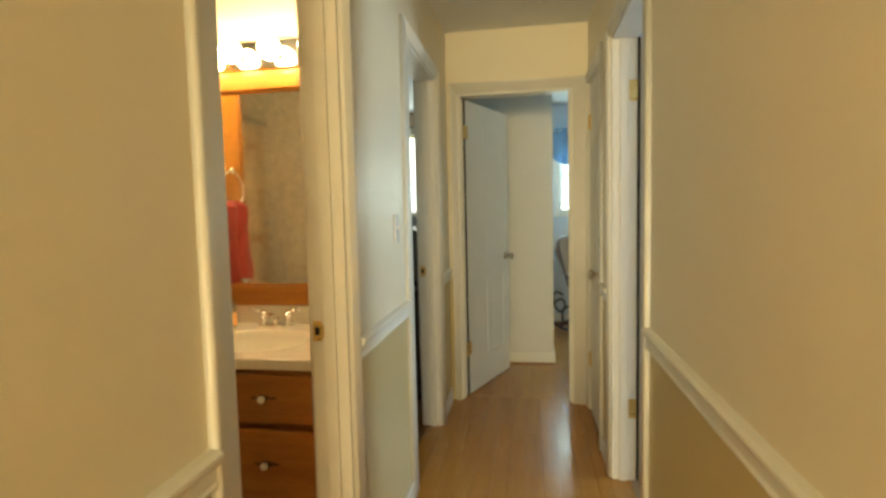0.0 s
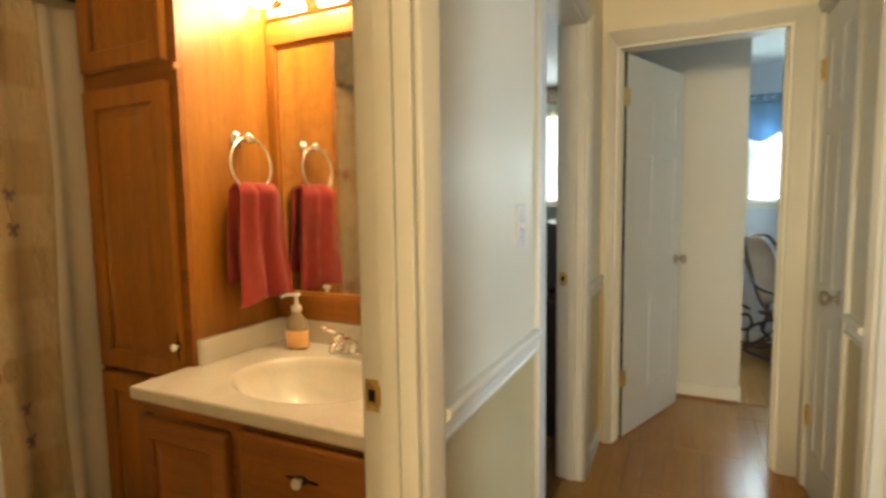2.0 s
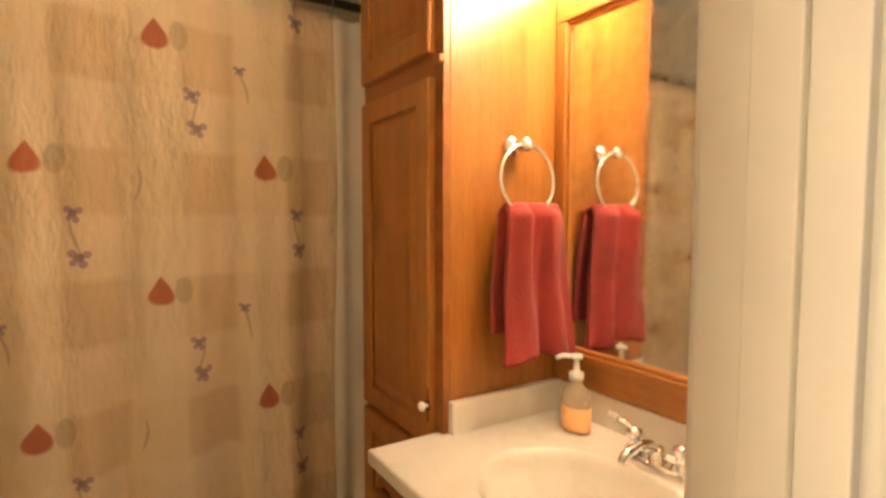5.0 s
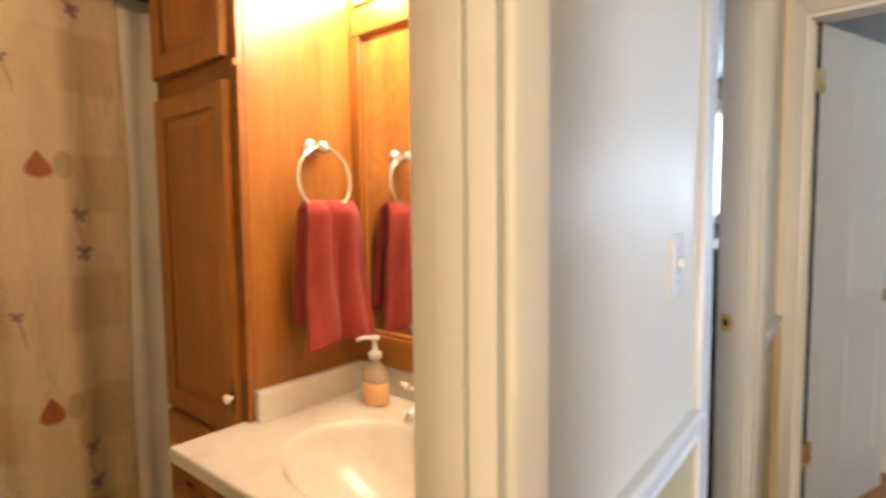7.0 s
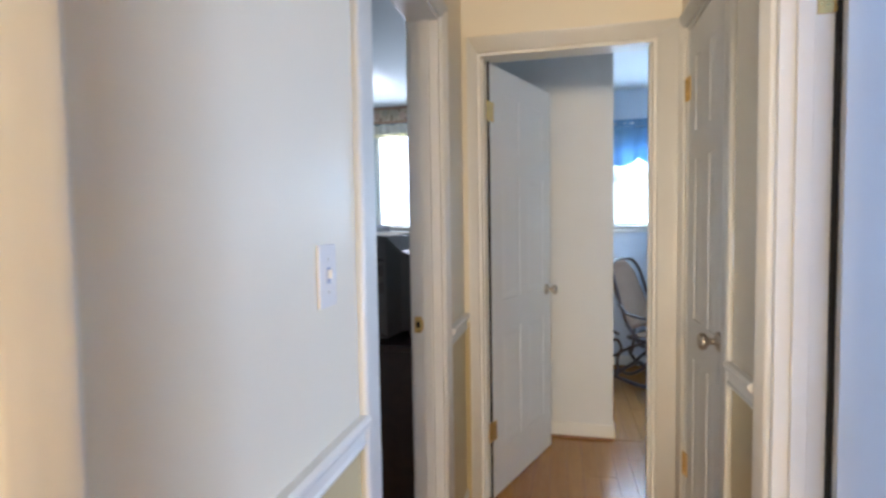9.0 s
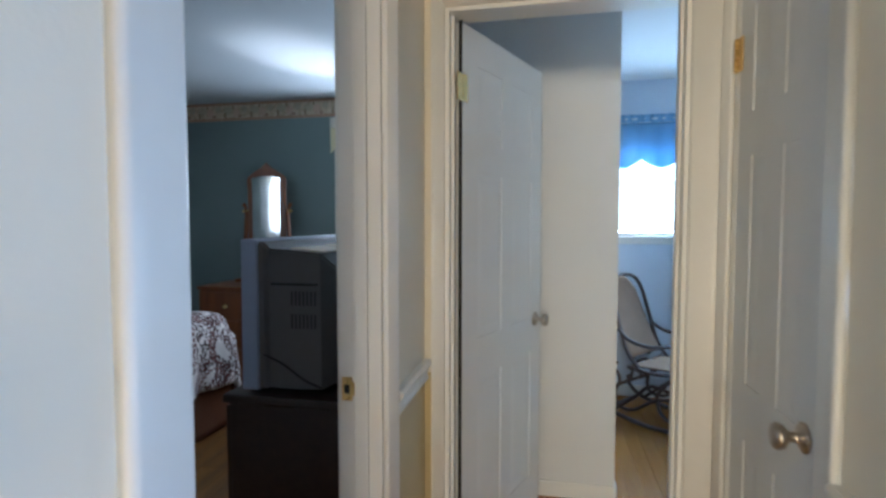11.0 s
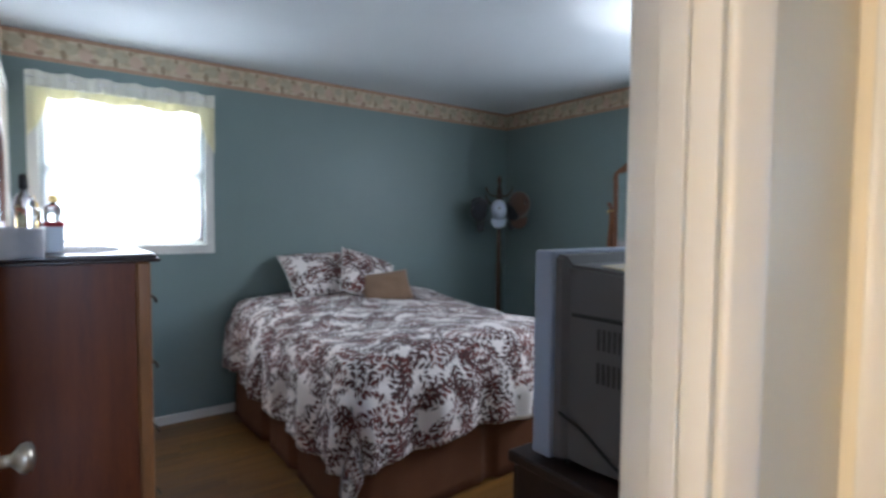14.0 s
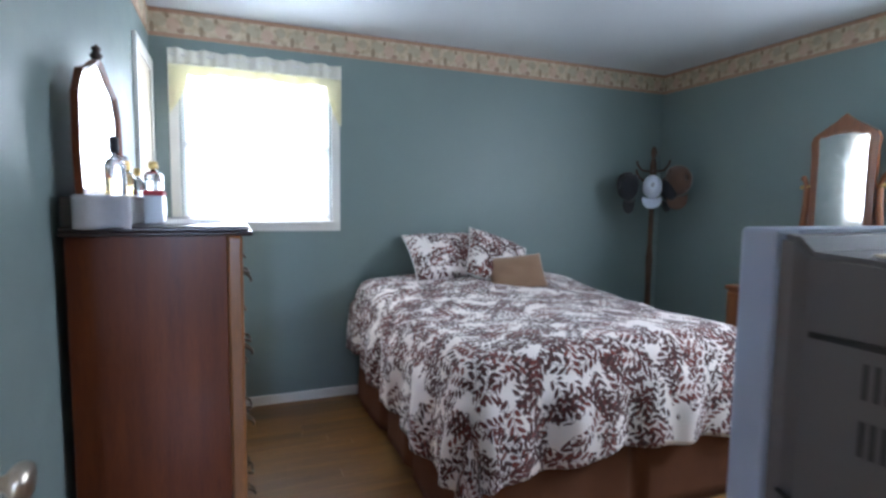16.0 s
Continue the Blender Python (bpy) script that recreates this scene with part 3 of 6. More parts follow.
back_door = panel_door("door_back_room", (BACK[0] + 0.031, END + 0.085, 0), 69, 0.70, "white panelled door standing open into the back room")
panel_door("door_bedroom", (LEFT - 0.125, BED[0] - 0.026, 0), 177.4, 0.83, "white panelled bedroom door folded open against the wall", kz=0.935)
side_door = panel_door("door_side_room", (RIGHT + 0.118, SIDE[1] - 0.036, 0), 0, 0.66, "white panelled side room door standing open", hinges=())
panel_door("door_closet", (RIGHT + 0.022, CLOSET[1] - 0.02, 0), -90, 0.492, "narrow white panelled hall closet door, shut")
# dark strips added where the hinge gaps would only be in shade
part("edge_seal", boxes((-0.006, -0.001, -0.0175, -0.006, 0.01, 2.02)), M_DARKGAP, back_door, "near-black strip standing in for the shaded hinge gap")
part("edge_seal", boxes((-0.010, -0.001, 0.004, 0.0175, 0.01, 2.02)), M_DARKGAP, side_door, "near-black strip standing in for the shaded hinge gap")
ob = thing("brass_hinges", (RIGHT + 0.095, SIDE[1] - 0.018, 0), "worn brass door hinges on the white jamb", "hinge", kind="structure")
for z in (0.345, 1.795):
    bm = bmesh.new()
    box(bm, -0.022, 0.012, -0.003, 0.0, -0.046, 0.046, bevel=0.001)
    for k in range(5):
        lathe(bm, [(0.0, 0), (0.0065, 0.0), (0.0065, 0.017), (0.0, 0.017)], Matrix.Translation((0.0175, -0.004, -0.045 + k * 0.0182)), 10)
    for k in (-0.03, 0.0, 0.03):
        lathe(bm, [(0, 0), (0.004, 0), (0.003, 0.0015), (0, 0.0015)], pose(-0.008, -0.003, k, 90, 0, 0), 8)
    part("hinge", bm, M_BRASS, ob, "", pose(0, 0, z))


def strike(name, at, label):
    """A brass strike plate let into the latch jamb, facing -y."""
    root = thing(name, at, label, "strike plate", "strike plates", "structure")
    bm = bmesh.new()
    box(bm, -0.014, 0.014, -0.0022, 0.0, -0.03, 0.03, bevel=0.0006)
    box(bm, 0.014, 0.026, -0.0022, 0.0, -0.018, 0.018, bevel=0.0006)
    part("plate", bm, M_BRASS, root)
    # no real hole: its shade is a near-black box set on the plate
    part("latch_hole", boxes((-0.007, 0.007, -0.0031, -0.0024, -0.011, 0.011)), M_DARKGAP, root)
    for z in (-0.022, 0.022):
        bm = bmesh.new()
        lathe(bm, [(0, 0), (0.0042, 0), (0.003, 0.0014), (0, 0.0014)], pose(0, -0.0022, z, 90, 0, 0), 10)
        part("screw", bm, M_BRASS, root)


strike("strike_plate", (LEFT - 0.091, BATH[1] - 0.018, 0.935), "small worn brass strike plate on the bathroom jamb")
strike("strike_plate", (LEFT - 0.091, BED[1] - 0.018, 0.93), "small worn brass strike plate on the bedroom jamb")

sw = thing("light_switch", (LEFT, 2.235, 1.212), "white plastic double light switch plate on the hall wall", "light switch")
part("plate", boxes((0.0, 0.006, -0.036, 0.036, -0.058, 0.058), bevel=0.0025), M_PORC, sw)
part("toggle", boxes((0.005, 0.016, -0.005, 0.005, -0.004, 0.012), bevel=0.0015), M_PORC, sw)
part("toggle_slot", boxes((0.0055, 0.0068, -0.0065, 0.0065, -0.014, 0.016)), M_TVGREY, sw)
for z in (-0.03, 0.03):
    bm = bmesh.new()
    lathe(bm, [(0, 0), (0.0035, 0), (0.0025, 0.0012), (0, 0.0012)], pose(0.006, 0, z, 0, 90, 0), 10)
    part("screw", bm, M_NICKEL, sw)

# ---- bathroom ----
def motif(nt, u, v, cu, cv, pu, pv, ru, rv, taper=0.0):
    """1 inside an oval mark repeated on a lattice, soft at its edge; taper narrows it upwards."""
    a = calc(nt, "WRAP", calc(nt, "SUBTRACT", u, cu), pu / 2, -pu / 2)
    b = calc(nt, "WRAP", calc(nt, "SUBTRACT", v, cv), pv / 2, -pv / 2)
    wide = calc(nt, "MULTIPLY_ADD", b, -taper * ru / rv, ru)
    wide = calc(nt, "MAXIMUM", wide, ru * 0.08)
    d = calc(nt, "ADD", calc(nt, "POWER", calc(nt, "DIVIDE", a, wide), 2), calc(nt, "POWER", calc(nt, "DIVIDE", b, rv), 2))
    k = calc(nt, "MULTIPLY_ADD", d, -2.2, 2.7)
    return calc(nt, "MINIMUM", calc(nt, "MAXIMUM", k, 0.0), 1.0)


def curtain_cloth():
    m, nt, b = nodes_of("printed shower curtain")
    uv = nt.nodes.new("ShaderNodeUVMap")
    sep = nt.nodes.new("ShaderNodeSeparateXYZ")
    wob = add(nt, "TexNoise", Scale=9.0, Detail=2.0)
    nt.links.new(uv.outputs["UV"], wob.inputs["Vector"])
    off = nt.nodes.new("ShaderNodeVectorMath")
    off.operation = "MULTIPLY_ADD"
    nt.links.new(wob.outputs["Color"], off.inputs[0])
    off.inputs[1].default_value = (0.014, 0.014, 0)
    nt.links.new(uv.outputs["UV"], off.inputs[2])
    nt.links.new(off.outputs[0], sep.inputs[0])
    u, v = sep.outputs["X"], sep.outputs["Y"]
    # broad plaid of paler and darker squares
    su = calc(nt, "MULTIPLY_ADD", calc(nt, "SINE", calc(nt, "MULTIPLY", u, 2 * math.pi / 0.255)), 2.6, 0.5)
    sv = calc(nt, "MULTIPLY_ADD", calc(nt, "SINE", calc(nt, "MULTIPLY", calc(nt, "ADD", v, 0.07), 2 * math.pi / 0.31)), 2.6, 0.5)
    su = calc(nt, "MINIMUM", calc(nt, "MAXIMUM", su, 0.0), 1.0)
    sv = calc(nt, "MINIMUM", calc(nt, "MAXIMUM", sv, 0.0), 1.0)
    col = mixed(nt, su, (0.62, 0.47, 0.29), (0.76, 0.63, 0.43))
    col = mixed(nt, calc(nt, "MULTIPLY", sv, 0.6), col, (0.80, 0.68, 0.49))
    cloud = noise_of(nt, uv.outputs["UV"], 5.0, 5)
    col = mixed(nt, calc(nt, "MULTIPLY", cloud, 0.35), col, (0.55, 0.38, 0.2))
    for cu, cv in ((1.35, 1.76), (1.605, 1.45)):
        col = mixed(nt, calc(nt, "MULTIPLY", motif(nt, u, v, cu + 0.05, cv, 0.51, 0.625, 0.02, 0.035), 0.4), col, (0.24, 0.2, 0.1))
        col = mixed(nt, calc(nt, "MULTIPLY", motif(nt, u, v, cu, cv, 0.51, 0.625, 0.0235, 0.035, 0.75), 0.9), col, (0.42, 0.09, 0.035))
    # lilac flower sprigs on bent brown stems
    lean = calc(nt, "MULTIPLY_ADD", calc(nt, "SINE", calc(nt, "MULTIPLY", v, 30.0)), 0.011, u)
    for cu, cv, h in ((1.432, 1.585, 0.05), (1.69, 1.28, 0.06), (1.55, 1.66, 0.045), (1.30, 1.40, 0.04)):
        col = mixed(nt, calc(nt, "MULTIPLY", motif(nt, lean, v, cu, cv, 0.51, 0.625, 0.0036, h), 0.38), col, (0.20, 0.12, 0.05))
    for cu, cv, k in ((1.428, 1.622, 1.0), (1.438, 1.542, 1.15), (1.686, 1.326, 1.0), (1.694, 1.226, 1.15), (1.545, 1.70, 0.7)):
        for du, dv, r in ((0.0, 0.0, 0.009), (0.013, 0.006, 0.008), (-0.011, 0.009, 0.008), (0.006, -0.013, 0.008), (-0.009, -0.010, 0.006)):
            tone = (0.10, 0.06, 0.09) if du == 0 else (0.24, 0.15, 0.24)
            col = mixed(nt, calc(nt, "MULTIPLY", motif(nt, u, v, cu + du * k, cv + dv * k, 0.51, 0.625, r * k, r * k), 0.7), col, tone)
    crease = add(nt, "TexNoise", Scale=1.0, Detail=4.0, Roughness=0.6)
    stretch = add(nt, "Mapping", Scale=(8, 3.0, 1))
    nt.links.new(uv.outputs["UV"], stretch.inputs["Vector"])
    nt.links.new(stretch.outputs["Vector"], crease.inputs["Vector"])
    nt.links.new(col, b.inputs["Base Color"])
    b.inputs["Roughness"].default_value = 0.7
    bumped(nt, b, calc(nt, "MULTIPLY_ADD", noise_of(nt, uv.outputs["UV"], 420, 2), 0.05, crease.outputs["Fac"]), 0.8, 0.05)
    return m


def sheet(bm, nu, nv, fn, uvfn, close_u=False):
    """Like grid(), with cloth coordinates in metres from uvfn(u, v)."""
    lay = bm.loops.layers.uv.verify()
    vs = [[bm.verts.new(fn(i / nu, j / nv)) for j in range(nv + 1)] for i in range(nu + 1)]
    for i in range(nu):
        for j in range(nv):
            f = bm.faces.new((vs[i][j], vs[i + 1][j], vs[i + 1][j + 1], vs[i][j + 1]))
            f.smooth = True
            for l, (a, c) in zip(f.loops, ((i, j), (i + 1, j), (i + 1, j + 1), (i, j + 1))):
                l[lay].uv = uvfn(a / nu, c / nv)


CURT_X = -1.86
tub = thing("bathtub", (-2.22, 1.41, 0), "white bathtub behind the shower curtain", "bathtub")
bm = bmesh.new()
box(bm, -0.33, 0.33, -0.78, 0.78, 0.0, 0.14, bevel=0.01)
box(bm, 0.27, 0.33, -0.78, 0.78, 0.14, 0.46, bevel=0.015)
box(bm, -0.37, -0.31, -0.78, 0.78, 0.14, 0.46, bevel=0.015)
box(bm, -0.31, 0.27, 0.70, 0.78, 0.14, 0.46, bevel=0.015)
box(bm, -0.31, 0.27, -0.78, -0.70, 0.14, 0.46, bevel=0.015)
part("shell", bm, M_PORC, tub)

curtain = thing("shower_curtain", (CURT_X, 1.25, 0), "beige shower curtain printed with red leaves and sprigs", "curtain")
bm = bmesh.new()
Y0, Y1, Z0, Z1 = 0.66, 1.825, 0.14, 1.895


def curtain_at(u, v):
    y = Y0 + (Y1 - Y0) * u
    z = Z0 + (Z1 - Z0) * v
    amp = 0.012 + 0.016 * (1 - v)
    w = math.sin(y * 24 + 0.6 * math.sin(y * 9)) + 0.45 * math.sin(y * 53 + 1.3)
    return Vector((amp * w + 0.006 * math.sin(z * 5 + y * 4), y - 1.25, z))


sheet(bm, 130, 24, curtain_at, lambda u, v: (Y0 + (Y1 - Y0) * u, Z0 + (Z1 - Z0) * v))
solid(part("cloth", bm, curtain_cloth(), curtain), 0.002)
bm = bmesh.new()
sheet(bm, 16, 12, lambda u, v: Vector((-0.02 + 0.07 * u + 0.012 * math.sin(u * 14), 0.545 + 0.17 * u, 0.16 + 1.72 * v)), lambda u, v: (u, v))
solid(part("liner", bm, plain("white vinyl liner", (0.78, 0.74, 0.66), 0.4), curtain, "pale vinyl liner edge"), 0.0015)
for k in range(11):
    bm = bmesh.new()
    y = Y0 + 0.05 + k * 0.108
    tube(bm, [Vector((0.022 * math.cos(a), y - 1.25, 1.912 + 0.03 * math.sin(a))) for a in (2 * math.pi * i / 14 for i in range(14))], 0.002, 6, True)
    part("ring", bm, M_NICKEL, curtain)
bm = bmesh.new()
tube(bm, [(CURT_X, 0.62, 1.925), (CURT_X, 2.2, 1.925)], 0.0125, 14)
rod = thing("shower_rod", (CURT_X, 1.41, 1.925), "dark metal shower curtain rod", "curtain rod")
bmesh.ops.transform(bm, matrix=Matrix.Translation((-CURT_X, -1.41, -1.925)), verts=bm.verts)
part("bar", bm, metal("bronze rod", (0.16, 0.12, 0.08), 0.35), rod)


def raised_door(parent, name, x0, x1, z0, z1, y, mat, mat_field, fr=0.05):
    """A raised-panel cabinet door whose face looks to -y; y is its back."""
    t = 0.019
    bm = bmesh.new()

    def rect(d, yy):
        return [bm.verts.new(c) for c in ((x0 + d, yy, z0 + d), (x1 - d, yy, z0 + d), (x1 - d, yy, z1 - d), (x0 + d, yy, z1 - d))]
    loops = [rect(0, y), rect(0, y - t + 0.004), rect(0.004, y - t), rect(fr - 0.004, y - t), rect(fr, y - t + 0.003), rect(fr, y - 0.010)]
    for a, b in zip(loops, loops[1:]):
        for n in range(4):
            bm.faces.new((a[n], a[(n + 1) % 4], b[(n + 1) % 4], b[n]))
    bm.faces.new(loops[-1])
    bm.faces.new(loops[0])
    ob = part(name, bm, mat, parent)
    bm = bmesh.new()
    k, e = 0.03, 0.004
    o = [(x0 + fr + e, z0 + fr + e), (x1 - fr - e, z0 + fr + e), (x1 - fr - e, z1 - fr - e), (x0 + fr + e, z1 - fr - e)]
    i = [(x0 + fr + k, z0 + fr + k), (x1 - fr - k, z0 + fr + k), (x1 - fr - k, z1 - fr - k), (x0 + fr + k, z1 - fr - k)]
    vo = [bm.verts.new((a, y - 0.0105, c)) for a, c in o]
    vi = [bm.verts.new((a, y - t + 0.001, c)) for a, c in i]
    bm.faces.new(vi)
    for n in range(4):
        bm.faces.new((vo[n], vo[(n + 1) % 4], vi[(n + 1) % 4], vi[n]))
    part("raised_panel", bm, mat_field, ob)
    return ob


def white_knob(parent, m, plate=True, along="x"):
    bm = bmesh.new()
    lathe(bm, [(0, 0), (0.006, 0), (0.006, 0.012), (0.013, 0.016), (0.0155, 0.022), (0.012, 0.029), (0, 0.031)], m, 16)
    k = part("knob", bm, M_PORC, parent, "white porcelain knob")
    if plate:
        bm = bmesh.new()
        pts = [(-0.055, 0), (-0.045, 0.004), (-0.02, 0.003), (-0.012, 0.011), (0.012, 0.011), (0.02, 0.003), (0.045, 0.004), (0.055, 0), (0.045, -0.004), (0.02, -0.003), (0.012, -0.011), (-0.012, -0.011), (-0.02, -0.003), (-0.045, -0.004)]
        if along == "z":
            pts = [(b, a) for a, b in pts]
        prism(bm, pts, "z", 0.0, 0.0022)
        bmesh.ops.transform(bm, matrix=m, verts=bm.verts)
        part("backplate", bm, metal("dark bronze plate", (0.10, 0.07, 0.04), 0.4), parent, "dark bronze backplate")


# linen cabinet beside the vanity
LX0, LX1, LY, LB = -1.745, -1.345, 1.862, 2.198
linen = thing("linen_cabinet", ((LX0 + LX1) / 2, 2.02, 0), "tall honey oak linen cabinet with raised panel doors", "cabinet")
sh = Matrix.Translation((-(LX0 + LX1) / 2, -2.02, 0))


def under(root, shift):
    for ob in root.children:
        ob.data.transform(shift)
        for sub in ob.children:
            sub.data.transform(shift)


part("body", boxes((LX0, LX1, LY + 0.001, LB, 0.09, H - 0.005), (LX0 + 0.01, LX1 - 0.01, LY + 0.05, LB, 0.0, 0.09), bevel=0.002), M_CAB, linen)
part("face_frame", boxes((LX0, LX0 + 0.035, LY - 0.018, LY, 0.09, H - 0.005), (LX1 - 0.04, LX1 + 0.002, LY - 0.018, LY, 0.09, H - 0.005), (LX0 + 0.035, LX1 - 0.04, LY - 0.018, LY, 1.60, 1.68), (LX0 + 0.035, LX1 - 0.04, LY - 0.018, LY, 0.09, 0.15), (LX0 + 0.035, LX1 - 0.04, LY - 0.018, LY, H - 0.06, H - 0.005), bevel=0.002), M_VANITY, linen)
raised_door(linen, "door", LX0 + 0.018, LX1 - 0.028, 0.80, 1.612, LY - 0.019, M_CAB, M_CAB, 0.055)
raised_door(linen, "door", LX0 + 0.018, LX1 - 0.028, 0.14, 0.785, LY - 0.019, M_CAB, M_CAB, 0.055)
raised_door(linen, "door", LX0 + 0.018, LX1 - 0.028, 1.665, 2.37, LY - 0.019, M_CAB, M_CAB, 0.055)
white_knob(linen, pose(LX1 - 0.028, LY - 0.038, 0.895, 90, 0, 0) @ Matrix.Scale(0.75, 4), True, "z")
part("hinge_cap", boxes((LX1 - 0.012, LX1 + 0.006, LY - 0.03, LY - 0.012, 1.638, 1.656), bevel=0.004), M_CAB, linen, "small oak corner block")
under(linen, sh)

# vanity
VX0, VX1, VY = -1.343, LEFT - 0.112, 1.705
vanity = thing("vanity_cabinet", ((VX0 + VX1) / 2, 1.95, 0), "chestnut stained vanity cabinet with a door and drawers", "cabinet")
part("body", boxes((VX0, VX1, VY + 0.001, 2.198, 0.09, 0.69), (VX0 + 0.01, VX1, VY + 0.06, 2.198, 0.0, 0.09), bevel=0.002), M_VANITY, vanity)
part("face_frame", boxes((VX0, VX0 + 0.02, VY - 0.018, VY, 0.09, 0.795), (-1.04, -0.99, VY - 0.018, VY, 0.09, 0.795), (VX1 - 0.03, VX1, VY - 0.018, VY, 0.09, 0.795), (VX0 + 0.02, -1.04, VY - 0.018, VY, 0.77, 0.795), (-0.99, VX1 - 0.03, VY - 0.018, VY, 0.785, 0.795), bevel=0.002), M_VANITY, vanity)
raised_door(vanity, "door", VX0 + 0.01, -1.035, 0.12, 0.765, VY - 0.019, M_VANITY, M_VANITY, 0.05)
for z0, z1 in ((0.632, 0.787), (0.385, 0.612), (0.12, 0.365)):
    part("drawer_front", boxes((-0.995, VX1 - 0.012, VY - 0.037, VY - 0.019, z0, z1), bevel=0.006), M_VANITY, vanity)
    white_knob(vanity, pose(-0.82, VY - 0.037, (z0 + z1) / 2 + 0.005, 90, 0, 0) @ Matrix.Scale(0.8, 4))
under(vanity, Matrix.Translation((-(VX0 + VX1) / 2, -1.95, 0)))


def marble():
    m, nt, b = nodes_of("cultured marble")
    v = coords(nt)
    n = noise_of(nt, v, 5, 8, 0.6)
    col = ramp(nt, n, [(0.3, (0.775, 0.74, 0.66)), (0.48, (0.80, 0.77, 0.70)), (0.55, (0.765, 0.725, 0.645)), (0.62, (0.80, 0.77, 0.70))])
    nt.links.new(col, b.inputs["Base Color"])
    b.inputs["Roughness"].default_value = 0.22
    b.inputs["Coat Weight"].default_value = 0.3
    return m


M_MARBLE = marble()
TOP = 0.835
CX0, CX1, CY0, CY1 = -1.366, LEFT - 0.113, 1.675, 2.199
BCX, BCY, BRX, BRY = -0.985, 1.905, 0.215, 0.165
ctop = thing("bathroom_countertop", ((CX0 + CX1) / 2, 1.94, TOP), "cream cultured marble vanity top with moulded oval basin", "countertop")
csh = Matrix.Translation((-(CX0 + CX1) / 2, -1.94, -TOP))


def basin_z(x, y):
    d = math.hypot((x - BCX) / BRX, (y - BCY) / BRY) / 1.03
    if d >= 1.0:
        return TOP
    lip = min(1.0, (1 - d) / 0.12)
    return TOP - 0.128 * (1 - d ** 2.4) * lip * (2 - lip) ** 0.5


bm = bmesh.new()
# the part in front of the linen cabinet's line is a little wider than the rest
grid(bm, 130, 100, lambda u, v: Vector((CX0 + 0.006 + (CX1 - CX0 - 0.006) * u, CY0 + 0.006 + (CY1 - CY0 - 0.006) * v, basin_z(CX0 + 0.006 + (CX1 - CX0 - 0.006) * u, CY0 + 0.006 + (CY1 - CY0 - 0.006) * v))))
prof = [(0.006, 0.0), (0.0018, -0.0018), (0.0, -0.006), (0.0, -0.03), (0.004, -0.036), (0.03, -0.038)]
for a, b in zip(prof, prof[1:]):
    for p, q, axis in (((CX0, CX1), None, "f"), (None, (CY0, CY1), "s")):
        if axis == "f":
            q4 = [(CX0 + a[0], CY0 + a[0], TOP + a[1]), (CX1, CY0 + a[0], TOP + a[1]), (CX1, CY0 + b[0], TOP + b[1]), (CX0 + b[0], CY0 + b[0], TOP + b[1])]
        else:
            q4 = [(CX0 + a[0], CY1, TOP + a[1]), (CX0 + a[0], CY0 + a[0], TOP + a[1]), (CX0 + b[0], CY0 + b[0], TOP + b[1]), (CX0 + b[0], CY1, TOP + b[1])]
        bm.faces.new([bm.verts.new(c) for c in q4])
bmesh.ops.remove_doubles(bm, verts=bm.verts, dist=0.0004)
part("slab", bm, M_MARBLE, ctop)
part("backsplash", boxes((-1.322, CX1, 2.176, 2.198, TOP - 0.003, TOP + 0.073), bevel=0.004), M_MARBLE, ctop)
part("side_splash", boxes((-1.343, -1.323, 1.857, 2.198, TOP - 0.003, TOP + 0.073), bevel=0.004), M_MARBLE, ctop)
bm = bmesh.new()
lathe(bm, [(0, 0), (0.021, 0), (0.023, 0.002), (0.019, 0.005), (0.012, 0.003), (0.011, 0.007), (0, 0.009)], Matrix.Translation((BCX, BCY + 0.03, TOP - 0.128)), 24)
part("drain", bm, M_CHROME, ctop)
under(ctop, csh)

# faucet
faucet = thing("faucet", (-0.993, 2.105, TOP), "polished chrome two-handle basin faucet", "faucet")
faucet.scale = (0.82, 0.9, 0.95)
bm = bmesh.new()
box(bm, -0.085, 0.085, -0.025, 0.025, 0.0, 0.016, bevel=0.007)
part("base", bm, M_CHROME, faucet)
bm = bmesh.new()
lathe(bm, [(0.021, 0.014), (0.018, 0.03), (0.015, 0.045), (0.0, 0.05)], steps=16)
tube(bm, spline([(0, 0, 0.03), (0, -0.02, 0.052), (0, -0.06, 0.06), (0, -0.1, 0.052), (0, -0.115, 0.036)]), 0.0105, 12)
part("spout", bm, M_CHROME, faucet)
for s in (-1, 1):
    bm = bmesh.new()
    lathe(bm, [(0.02, 0.014), (0.023, 0.022), (0.017, 0.03), (0.014, 0.042), (0.02, 0.05), (0.018, 0.062), (0.0, 0.068)], Matrix.Translation((s * 0.062, 0, 0)), 16)
    tube(bm, [(s * 0.062, 0, 0.06), (s * 0.085, -0.01, 0.072), (s * 0.112, -0.015, 0.078)], [0.006, 0.0055, 0.007], 8)
    h = part("handle", bm, M_CHROME, faucet)
    bm = bmesh.new()
    tube(bm, [(s * 0.105, -0.0145, 0.0768), (s * 0.125, -0.0165, 0.0805)], 0.0078, 8)
    part("lever_tip", bm, M_PORC, h, "white lever tip")

